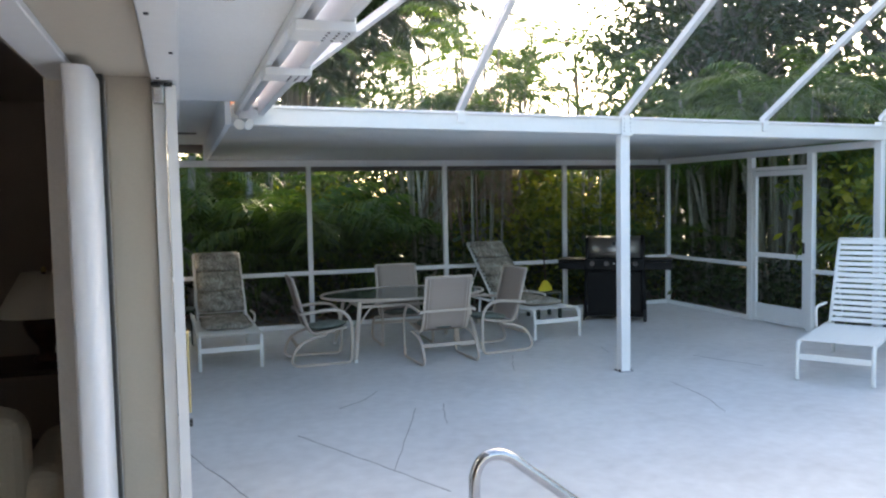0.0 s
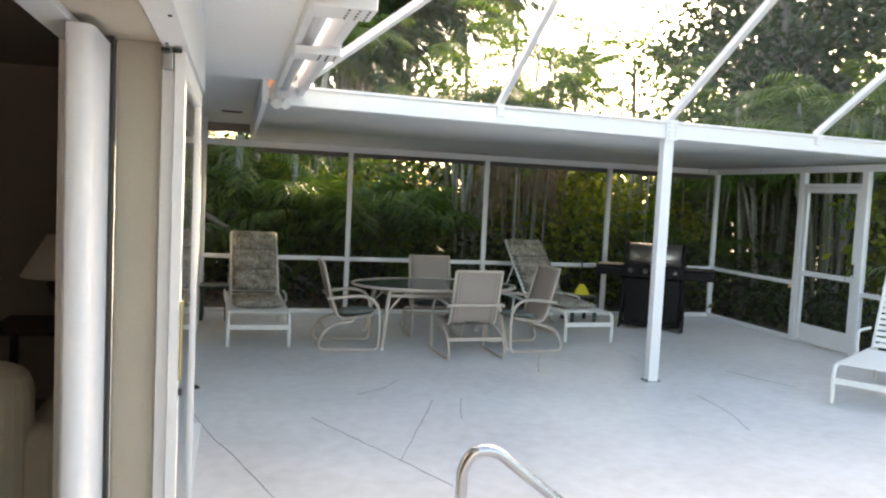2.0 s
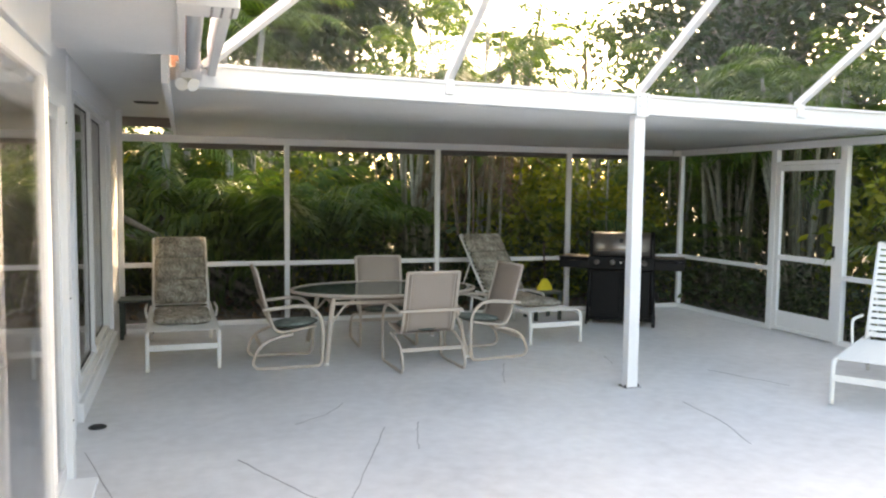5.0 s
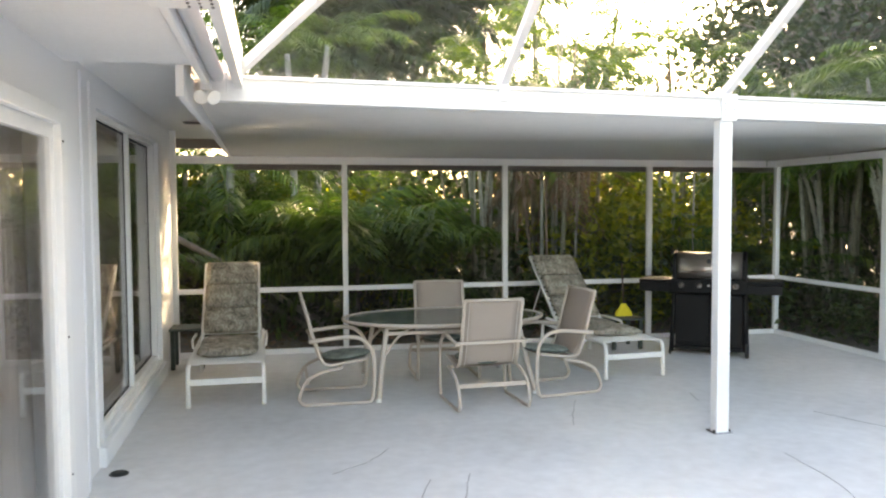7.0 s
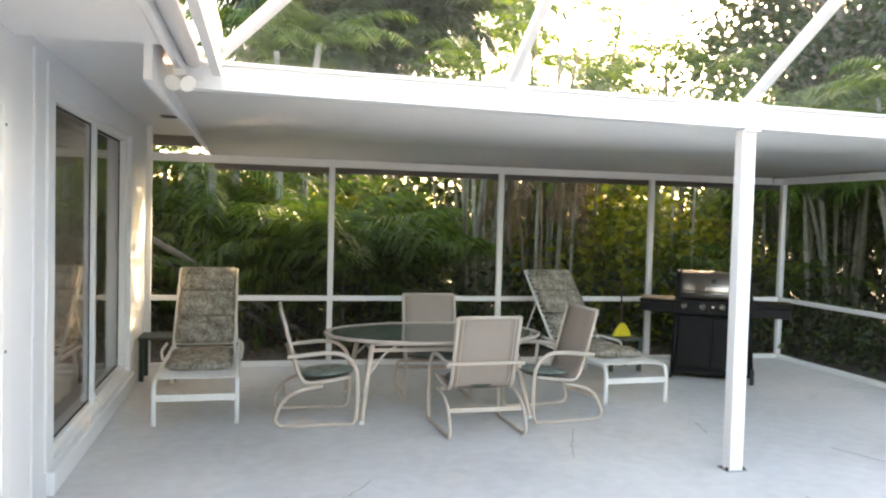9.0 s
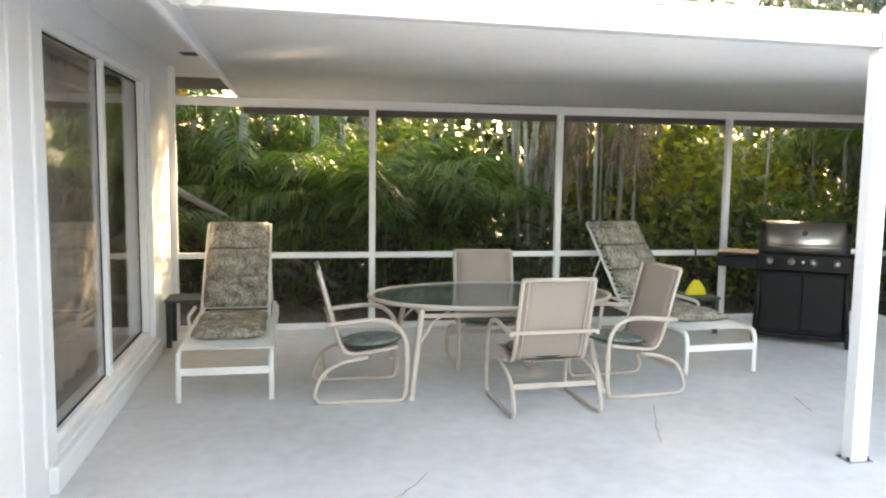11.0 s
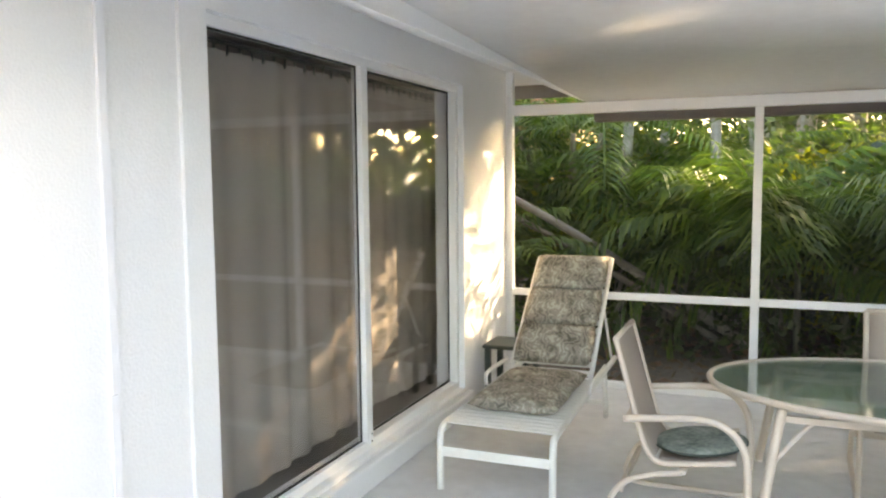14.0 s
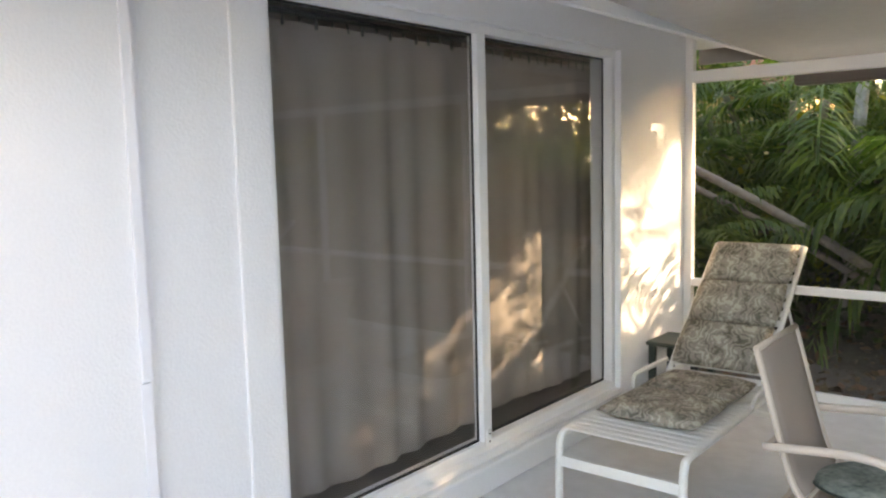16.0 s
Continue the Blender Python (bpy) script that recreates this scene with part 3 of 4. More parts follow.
# ---- screen cage ----
BACK = (0.085, 1.965, 3.888, 5.775, 7.58)
cage = tagged(thing("wall_screen_north", "white aluminium insect screen wall with posts and rails", "screen wall"), kind="structure")
for i, x in enumerate(BACK):
    part("post", rbox(x - 0.03, x + 0.03, 8.78, 8.84, 0.0, 2.165 if i else 2.52, 0.004), WHITE, cage)
part("top_rail", rbox(0.115, 7.62, 8.77, 8.85, 2.165, 2.247, 0.004), WHITE, cage)
for a, b in zip(BACK, BACK[1:]):
    part("rail", rbox(a + 0.031, b - 0.031, 8.785, 8.835, 0.71, 0.765, 0.004), WHITE, cage)
    part("bottom_rail", rbox(a + 0.031, b - 0.031, 8.785, 8.835, 0.0, 0.055, 0.004), WHITE, cage)
    part("screen", sheet(bmesh.new(), [[Vector((x, 8.81, z)) for x in (a + 0.03, b - 0.03)] for z in (0.05, 2.17)]), SCREEN, cage)
g2 = thing("roof_gutter", "brown aluminium gutter outside the patio roof", "gutter")
part("trough", rbox(0.72, 7.8, 9.06, 9.17, 2.115, 2.24, 0.008), BRONZE, g2)
part("hanger", rbox(0.72, 7.8, 9.045, 9.059, 2.13, 2.245, 0.002), BRONZE, g2)
east = tagged(thing("wall_screen_east", "white aluminium insect screen wall with a screen door", "screen wall"), kind="structure")
for y0 in (6.90, 5.85, 4.88, 2.4, 0.0, -2.6, -5.2, -8.0):
    part("post", rbox(7.53, 7.60, y0 - 0.045, y0 + 0.045, 0.0, 2.17 if y0 > 5 else 2.44, 0.004), WHITE, east)
part("top_rail", rbox(7.53, 7.60, 4.93, 8.77, 2.17, 2.25, 0.004), WHITE, east)
part("top_rail", rbox(7.53, 7.60, -8.0, 4.80, 2.44, 2.53, 0.004), WHITE, east)
for a, b in ((8.775, 6.946), (5.804, 4.926), (4.834, 2.446), (2.354, 0.046), (-0.046, -2.554), (-2.646, -5.154)):
    part("rail", rbox(7.54, 7.59, b, a, 0.715, 0.765, 0.004), WHITE, east)
    part("bottom_rail", rbox(7.54, 7.59, b, a, 0.0, 0.055, 0.004), WHITE, east)
    part("screen", sheet(bmesh.new(), [[Vector((7.565, y, z)) for y in (a, b)] for z in (0.05, 2.2)]), SCREEN, east)
d2 = tagged(thing("door_2", "white aluminium screen door with a kick panel, closed", "screen door"), kind="structure")
part("header", rbox(7.535, 7.595, 5.896, 6.854, 1.985, 2.03, 0.004), WHITE, d2)
for y0, y1 in ((5.90, 5.965), (6.785, 6.85)):
    part("stile", rbox(7.54, 7.585, y0, y1, 0.02, 1.98, 0.004), WHITE, d2)
for z0, z1 in ((1.915, 1.98), (0.86, 0.92), (0.02, 0.06)):
    part("rail", rbox(7.54, 7.585, 5.966, 6.784, z0, z1, 0.004), WHITE, d2)
part("kick_panel", rbox(7.553, 7.573, 5.966, 6.784, 0.06, 0.25, 0.003), WHITE, d2)
part("screen", sheet(bmesh.new(), [[Vector((7.563, y, z)) for y in (5.966, 6.784)] for z in (0.25, 1.915)]), SCREEN, d2)
part("handle", rbox(7.52, 7.539, 5.92, 5.945, 0.95, 1.08, 0.004), DARKMETAL, d2)
# sloping rafters of the cage
RISE = 0.58
for x in (2.685, 4.33, 5.95):
    r = thing("cage_rafter", "sloping white aluminium cage rafter", "rafter", "rafters of the cage")
    part("bar", bar(bmesh.new(), (x, 4.83, 2.465 - FALL * (x - 2.74)), (x, 2.9, 2.45 + 1.93 * RISE), 0.05, 0.055), WHITE, r)
    part("flat_bar", bar(bmesh.new(), (x, 2.9, 2.45 + 1.93 * RISE), (x, -8, 2.45 + 1.93 * RISE), 0.05, 0.055), WHITE, r)
    part("foot_clip", rbox(x - 0.032, x + 0.032, 4.768, 4.80, 2.36 - FALL * (x - 2.74), 2.47 - FALL * (x - 2.74), 0.003), WHITE, r)
roofscreen = thing("cage_screen", "fine grey insect mesh stretched over the cage rafters", "insect screen")
TOPZ = 2.46 + 1.93 * RISE
for a, b in ((0.95, 2.68), (2.69, 4.325), (4.335, 5.945), (5.955, 7.54)):
    part("screen", sheet(bmesh.new(), [[Vector((a, 4.84, 2.47)), Vector((b, 4.84, 2.47))], [Vector((max(a, 2.5), 2.9, TOPZ + 0.03)) if a < 1 else Vector((a, 2.9, TOPZ + 0.03)), Vector((min(b, 7.0), 2.9, TOPZ + 0.03))]]), CAGEMESH, roofscreen)
hip = thing("cage_rafter", "diagonal white aluminium hip rafter at the eave corner", "rafter", "rafters of the cage")
part("bar", bar(bmesh.new(), (0.93, 4.80, 2.47), (2.5, 2.9, 2.45 + 1.93 * RISE), 0.05, 0.055), WHITE, hip)
hip2 = thing("cage_rafter", "diagonal white aluminium hip rafter at the outer corner", "rafter", "rafters of the cage")
part("bar", bar(bmesh.new(), (7.55, 4.86, 2.47), (7.0, 2.9, 2.45 + 1.93 * RISE), 0.05, 0.055), WHITE, hip2)
pur = thing("cage_purlin", "white aluminium cage purlin", "purlin")
part("bar", bar(bmesh.new(), (2.5, 2.87, 2.48 + 1.93 * RISE), (7.0, 2.87, 2.48 + 1.93 * RISE), 0.05, 0.05), WHITE, pur)


# ---- patio furniture ----
def sling_chair(label):
    """Faces +x; the origin is on the floor under the seat."""
    c = thing("patio_chair", label, "chair", "chairs round the table")
    hw = 0.30
    back = smooth_path([(-0.285, 0, 0.905), (-0.25, 0, 0.78), (-0.19, 0, 0.56), (-0.135, 0, 0.39), (-0.07, 0, 0.335), (0.06, 0, 0.345), (0.26, 0, 0.375)], 5)
    for s in (-1, 1):
        off = Vector((0, s * (hw - 0.052), 0))
        part("side_rail", tube(bmesh.new(), [p + off for p in back], 0.015, flat=0.9), TAN, c)
        o = Vector((0, s * hw, 0))
        arm = smooth_path([(-0.235, 0, 0.545), (-0.10, 0, 0.56), (0.08, 0, 0.575), (0.20, 0, 0.555), (0.285, 0, 0.47), (0.31, 0, 0.34), (0.308, 0, 0.12), (0.295, 0, 0.035)], 5)
        part("armrest", tube(bmesh.new(), [p + o for p in arm], 0.014, flat=1.25), TAN, c)
        sled = smooth_path([(0.295, 0, 0.035), (0.25, 0, 0.014), (0.05, 0, 0.014), (-0.24, 0, 0.014), (-0.305, 0, 0.04), (-0.312, 0, 0.10), (-0.25, 0, 0.22), (-0.13, 0, 0.285), (0.03, 0, 0.318)], 5)
        part("sled_runner", tube(bmesh.new(), [p + o for p in sled], 0.014), TAN, c)
    part("top_bar", tube(bmesh.new(), [(-0.285, -hw + 0.052, 0.905), (-0.285, hw - 0.052, 0.905)], 0.014), TAN, c)
    part("cross_bar", bar(bmesh.new(), (-0.215, -hw, 0.55), (-0.215, hw, 0.55), 0.022, 0.022), TAN, c)
    part("cross_bar", bar(bmesh.new(), (-0.245, -hw, 0.205), (-0.245, hw, 0.205), 0.02, 0.034), TAN, c)
    part("cross_bar", bar(bmesh.new(), (0.03, -hw, 0.318), (0.03, hw, 0.318), 0.03, 0.02), TAN, c)
    ww = hw - 0.062
    bk = [p + Vector((-0.004, 0, 0)) for p in back[:19]]
    part("back_sling", thick(sheet(bmesh.new(), [[Vector((p.x + 0.012 * (1 - (k / 3 - 1) ** 2), ww * (k / 3 - 1), p.z)) for k in range(7)] for p in bk]), 0.005), SLING, c, "taupe mesh back sling")
    part("seat_sling", thick(sheet(bmesh.new(), [[Vector((p.x, ww * (k / 3 - 1), p.z - 0.008 * (1 - (k / 3 - 1) ** 2))) for k in range(7)] for p in back[19:]]), 0.005), SLING, c, "taupe mesh seat sling")
    for s in (-1, 1):
        part("piping", tube(bmesh.new(), [p + Vector((-0.012, s * (ww - 0.03), 0)) for p in bk], 0.004, sides=5), TAN, c)
    return c


def round_cushion(m, label):
    t = thing("seat_cushion", label, "cushion", "cushions on the chairs", m=m)
    prof = [(0.02, 0.0), (0.16, 0.0), (0.20, 0.012), (0.215, 0.026), (0.20, 0.042), (0.13, 0.052), (0.03, 0.046), (0.004, 0.044)]
    part("pad", lathe(bmesh.new(), prof, sides=28), GREENCLOTH, t)
    part("piping", tube(bmesh.new(), [(math.cos(a) * 0.217, math.sin(a) * 0.217, 0.027) for a in (6.2832 * k / 32 for k in range(33))], 0.005, sides=5), GREENPLASTIC, t)
    return t


chair = sling_chair("tan aluminium sled chair with a taupe mesh sling")
spots = ((1.67, 6.58, 0), (2.89, 6.10, 93), (2.80, 7.30, -92), (3.65, 6.46, 187))
chair.matrix_basis = pose(spots[0][0], spots[0][1], 0, 0, 0, spots[0][2])
for x, y, a in spots[1:]:
    copy_thing(chair, pose(x, y, 0, 0, 0, a))
for x, y, a in spots:
    round_cushion(pose(x, y, 0, 0, 0, a) @ pose(0.09, 0, 0.352, 0, -4, 0), "round dark green leaf-print seat cushion")

table = thing("patio_table", "oval glass patio table with a tan aluminium frame", "table", m=pose(2.72, 6.90, 0))
A, B, TZ = 0.945, 0.60, 0.645


def oval(a, b, z, n=56):
    return [Vector((math.cos(6.28319 * k / n) * a, math.sin(6.28319 * k / n) * b, z)) for k in range(n + 1)]


part("rim", tube(bmesh.new(), oval(A, B, TZ - 0.012), 0.019, sides=10, flat=0.8), TAN, table, "tan tubular rim")
bm = bmesh.new()
lo, hi = [bm.verts.new(p) for p in oval(A - 0.015, B - 0.015, TZ - 0.012)[:-1]], [bm.verts.new(p) for p in oval(A - 0.015, B - 0.015, TZ - 0.004)[:-1]]
bm.faces.new(lo[::-1])
bm.faces.new(hi)
for k in range(len(lo)):
    j = (k + 1) % len(lo)
    bm.faces.new((lo[k], lo[j], hi[j], hi[k]))
part("tabletop", bm, TABLEGLASS, table, "rippled pale green glass top")
for sx in (-1, 1):
    for sy in (-1, 1):
        part("leg", tube(bmesh.new(), smooth_path([(sx * 0.60, sy * 0.40, TZ - 0.03), (sx * 0.63, sy * 0.45, 0.45), (sx * 0.67, sy * 0.52, 0.2), (sx * 0.70, sy * 0.59, 0.012)], 4), 0.023, sides=10), TAN, table)
        part("brace", tube(bmesh.new(), smooth_path([(sx * 0.64, sy * 0.47, 0.36), (sx * 0.5, sy * 0.40, 0.52), (sx * 0.38, sy * 0.38, 0.60)], 4), 0.011), TAN, table)
        part("foot", lathe(bmesh.new(), [(0.024, 0), (0.026, 0.012), (0.022, 0.03)], sx * 0.70, sy * 0.59, 12), STRAP, table)
    part("apron", bar(bmesh.new(), (sx * 0.60, -0.40, 0.555), (sx * 0.60, 0.40, 0.555), 0.022, 0.03), TAN, table)
    part("apron", bar(bmesh.new(), (-0.60, sx * 0.40, 0.555), (0.60, sx * 0.40, 0.555), 0.022, 0.03), TAN, table)
    part("apron", bar(bmesh.new(), (-0.60, sx * 0.40, 0.60), (0.60, sx * 0.40, 0.60), 0.018, 0.02), TAN, table)


def chaise(m, label, angle=40.0, cushion=True, blen=1.08):
    """Foot end at y = 0, back end towards +y."""
    t = thing("chaise_lounge", label, "lounge chair", "loungers on the deck", m=m)
    hw, zs, hinge = 0.305, 0.36, 1.17
    ah = 0.07 if cushion else 0.20
    ca, sa = math.cos(radians(angle)), math.sin(radians(angle))
    for s in (-1, 1):
        part("side_rail", tube(bmesh.new(), smooth_path([(s * hw, 0.0, 0.015), (s * hw, 0.0, 0.2), (s * hw, 0.012, 0.315), (s * hw, 0.07, zs - 0.012), (s * hw, 0.3, zs - 0.012), (s * hw, 0.9, zs - 0.012), (s * hw, 1.95, zs - 0.012)], 5), 0.019, sides=10), STRAP, t)
        part("rear_leg", tube(bmesh.new(), [(s * hw, 1.5, zs - 0.03), (s * hw, 1.56, 0.012)], 0.018, sides=10), STRAP, t)
        part("back_rail", tube(bmesh.new(), [(s * (hw - 0.035), hinge + ca * k, zs + sa * k) for k in (0, blen / 2, blen)], 0.016, sides=10), STRAP, t)
        part("back_strut", tube(bmesh.new(), [(s * (hw - 0.035), hinge + ca * 0.62, zs + sa * 0.62), (s * (hw - 0.02), hinge + 0.74, zs - 0.01)], 0.009), STRAP, t)
        part("armrest", tube(bmesh.new(), smooth_path([(s * (hw + 0.02), hinge - 0.32, zs), (s * (hw + 0.03), hinge - 0.30, zs + ah * 0.8), (s * (hw + 0.035), hinge - 0.2, zs + ah), (s * (hw + 0.03), hinge + 0.16, zs + ah * 0.95)], 4), 0.015, flat=0.8), STRAP, t)
    part("foot_bar", bar(bmesh.new(), (-hw, 0.0, 0.225), (hw, 0.0, 0.225), 0.022, 0.05), STRAP, t)
    part("rear_bar", bar(bmesh.new(), (-hw, 1.54, 0.12), (hw, 1.54, 0.12), 0.02, 0.03), STRAP, t)
    part("top_bar", tube(bmesh.new(), [(-hw + 0.035, hinge + ca * blen, zs + sa * blen), (hw - 0.035, hinge + ca * blen, zs + sa * blen)], 0.016), STRAP, t)
    n = 19
    strap = None
    for k in range(n):
        y = 0.05 + (hinge - 0.07) * k / n
        if strap is None:
            strap = mesh_of("strap", rbox(-hw, hw, 0.0, 0.044, 0.0, 0.008, 0.003, 1), STRAP)
        o = new("strap", strap)
        o.parent, o.matrix_basis = t, pose(0, y, zs)
    for k in range(15):
        d = 0.03 + (blen - 0.09) * k / 14
        o = new("strap", strap)
        o.parent, o.matrix_basis = t, pose(0, hinge + ca * d, zs + sa * d, angle, 0, 0) @ Matrix.Diagonal((0.9, 1, 1, 1))
    if not cushion:
        return t
    c = thing("lounge_cushion", "faded leaf-print lounge cushion in tufted sections", "cushion", "cushions on the loungers", m=m)

    def pad(u0, u1, place, bulge):
        bm = bmesh.new()
        rows, nx, nu = [], 10, 10
        for side in (1, -1):
            g = []
            for j in range(nu + 1):
                row = []
                for i in range(nx + 1):
                    a, b = 2 * i / nx - 1, 2 * j / nu - 1
                    h = (max(0, 1 - a ** 6) * max(0, 1 - b ** 6)) ** 0.5
                    puff = 0.5 * bulge * h * (1.0 + 0.10 * math.sin(7 * a + 5 * b + u0 * 9)) * side
                    row.append(place(a * (0.262 - 0.010 * b * b), u0 + (u1 - u0) * (b * (1 - 0.01 * a * a) + 1) / 2, 0.5 * bulge + puff))
                g.append(row)
            sheet(bm, g if side > 0 else [r[::-1] for r in g])
        bmesh.ops.remove_doubles(bm, verts=bm.verts, dist=0.0008)
        return bm

    flat = lambda x, u, h: Vector((x, u, zs + 0.010 + h))
    lean = lambda x, u, h: Vector((x, hinge + ca * u - sa * (h + 0.012), zs + sa * u + ca * (h + 0.012)))
    part("seat_pad", pad(0.26, 0.74, flat, 0.075), CLOTH, c)
    part("seat_pad", pad(0.74, hinge - 0.005, flat, 0.07), CLOTH, c)
    for k in range(3):
        part("back_pad", pad(0.09 + 0.325 * k, 0.09 + 0.325 * (k + 1), lean, 0.07), CLOTH, c)
        part("seam", tube(bmesh.new(), [lean(-0.24, 0.09 + 0.325 * k, 0.03), lean(0.24, 0.09 + 0.325 * k, 0.03)], 0.005, sides=5), CLOTH, c)
    return t


chaise(pose(0.758, 6.41, 0, 0, 0, 1), "white strap chaise lounge with a leaf-print cushion beside the wall", 41)
chaise(pose(4.545, 6.65, 0, 0, 0, 4), "white strap chaise lounge with a leaf-print cushion beside the grill", 41)
chaise(pose(5.72, 3.64, 0, 0, 0, -56), "white strap chaise lounge without a cushion", 62, cushion=False, blen=0.95)
side_table("side_table", pose(0.27, 8.27, 0), 0.36, 0.43, GREENPLASTIC, "dark green plastic side table by the wall")
side_table("side_table", pose(5.17, 8.30, 0), 0.40, 0.37, GREENPLASTIC, "dark green plastic side table by the screen")
broom = thing("hand_broom", "yellow angled broom head on a thin wooden handle", "broom", m=pose(5.20, 8.30, 0.37))
bm = bmesh.new()
sheet(bm, [[Vector((math.copysign(1, math.cos(a)) * abs(math.cos(a)) ** 0.5 * w, math.sin(a) * d, z)) for a in (6.2832 * k / 20 for k in range(21))] for z, w, d in ((0.0, 0.115, 0.032), (0.05, 0.10, 0.03), (0.11, 0.06, 0.026), (0.15, 0.022, 0.02))])
part("bristles", bm, YELLOW, broom)
part("handle", tube(bmesh.new(), [(0, 0, 0.14), (0.005, 0.06, 0.52), (0.01, 0.08, 0.62)], 0.010), WOOD, broom)

grill = thing("gas_grill", "black gas barbecue grill with a steel lid and side shelves", "grill", m=pose(6.0, 7.75, 0, 0, 0, -35))
part("cabinet", rbox(-0.36, 0.36, -0.22, 0.24, 0.10, 0.68, 0.012), BLACK, grill)
for sx in (-1, 1):
    part("door", rbox(sx * 0.18 - 0.172, sx * 0.18 + 0.172, -0.238, -0.221, 0.14, 0.66, 0.006), BLACK, grill)
    part("leg", tube(bmesh.new(), [(sx * 0.37, -0.22, 0.76), (sx * 0.38, -0.23, 0.4), (sx * 0.39, -0.26, 0.035 if sx < 0 else 0.07)], 0.026, sides=10), BLACK, grill)
    part("leg", tube(bmesh.new(), [(sx * 0.37, 0.22, 0.76), (sx * 0.39, 0.24, 0.035)], 0.022, sides=10), BLACK, grill)
    sh = part("side_shelf", rbox(sx * 0.57 - 0.19, sx * 0.57 + 0.19, -0.24, 0.22, 0.80, 0.84, 0.012), BLACK, grill)
    part("shelf_apron", rbox(sx * 0.57 - 0.185, sx * 0.57 + 0.185, -0.235, -0.215, 0.70, 0.799, 0.008), BLACK, sh)
part("bottom_shelf", rbox(-0.37, 0.37, -0.22, 0.24, 0.055, 0.098, 0.008), BLACK, grill)
part("firebox", rbox(-0.40, 0.40, -0.25, 0.26, 0.685, 0.86, 0.02), BLACK, grill)
part("control_panel", rbox(-0.40, 0.40, -0.275, -0.252, 0.70, 0.85, 0.008), BLACK, grill)
for k in range(4):
    kn = part("knob", lathe(bmesh.new(), [(0.034, 0), (0.030, 0.012), (0.022, 0.016), (0.02, 0.035), (0.016, 0.038)], sides=16), LIDSTEEL, grill)
    kn.matrix_basis = pose(-0.29 + 0.19 * k, -0.276, 0.785, 90, 0, 0)
    part("pointer", rbox(-0.003, 0.003, -0.015, 0.015, 0.038, 0.042, 0.001), BLACK, kn)
bm = bmesh.new()
arc = [(-0.25, 0.862), (-0.25, 0.96), (-0.225, 1.06), (-0.16, 1.125), (-0.06, 1.15), (0.10, 1.14), (0.20, 1.07), (0.25, 0.95), (0.25, 0.862)]
sheet(bm, [[Vector((x, y, z)) for y, z in arc] for x in (-0.345, 0.345)])
part("lid", thick(bm, 0.008), LIDSTEEL, grill, "brushed steel lid")
for sx in (-1, 1):
    bm = bmesh.new()
    a = [bm.verts.new((sx * 0.347, y * 1.03, 0.862 + (z - 0.862) * 1.03)) for y, z in arc]
    b = [bm.verts.new((sx * 0.385, y * 1.03, 0.862 + (z - 0.862) * 1.03)) for y, z in arc]
    bm.faces.new(a)
    bm.faces.new(b[::-1])
    for i in range(len(a)):
        j = (i + 1) % len(a)
        bm.faces.new((a[i], a[j], b[j], b[i]))
    part("lid_end", bm, BLACK, grill, "black cast lid end")
    part("handle_stud", tube(bmesh.new(), [(sx * 0.27, -0.24, 0.93), (sx * 0.27, -0.30, 0.93)], 0.009), DARKMETAL, grill)
    wh = part("wheel", lathe(bmesh.new(), [(0.03, -0.02), (0.07, -0.022), (0.085, -0.015), (0.085, 0.015), (0.07, 0.022), (0.03, 0.02)]), RUBBER, grill) if sx > 0 else part("caster", lathe(bmesh.new(), [(0.01, -0.012), (0.03, -0.012), (0.03, 0.012), (0.01, 0.012)]), RUBBER, grill)
    wh.matrix_basis = pose(sx * 0.405, -0.265, 0.086 if sx > 0 else 0.031, 0, 90, 0)
part("lid_handle", tube(bmesh.new(), [(-0.31, -0.30, 0.93), (0.31, -0.30, 0.93)], 0.013, sides=10), LIDSTEEL, grill, "steel lid handle")
part("thermometer", lathe(bmesh.new(), [(0.026, 0), (0.026, 0.01), (0.02, 0.012)], sides=16), DARKMETAL, grill).matrix_basis = pose(0.0, -0.236, 1.05, 75, 0, 0)
part("gauge", lathe(bmesh.new(), [(0.012, 0), (0.012, 0.004)], sides=12), STRAP, grill).matrix_basis = pose(0.0, -0.2765, 0.785, 90, 0, 0)

rail = thing("pool_handrail", "bent stainless steel pool handrail", "handrail", m=pose(-0.05, 0, 0))
rp = smooth_path([(1.375, 0.97, 0.0), (1.375, 0.97, 0.3), (1.375, 0.97, 0.60), (1.38, 0.97, 0.67), (1.41, 0.97, 0.72), (1.455, 0.965, 0.737), (1.515, 0.96, 0.722), (1.585, 0.95, 0.668), (1.95, 0.91, 0.38), (2.22, 0.88, 0.14), (2.38, 0.87, 0.0)], 6)
part("tube", tube(bmesh.new(), rp, 0.0215, sides=16), STEEL, rail)
part("escutcheon", lathe(bmesh.new(), [(0.05, 0), (0.048, 0.012), (0.03, 0.022)], 1.375, 0.97), STEEL, rail)
part("escutcheon", lathe(bmesh.new(), [(0.05, 0), (0.048, 0.012), (0.03, 0.022)], 2.38, 0.87), STEEL, rail)


# ---- plants ----
rnd = random.Random(7)


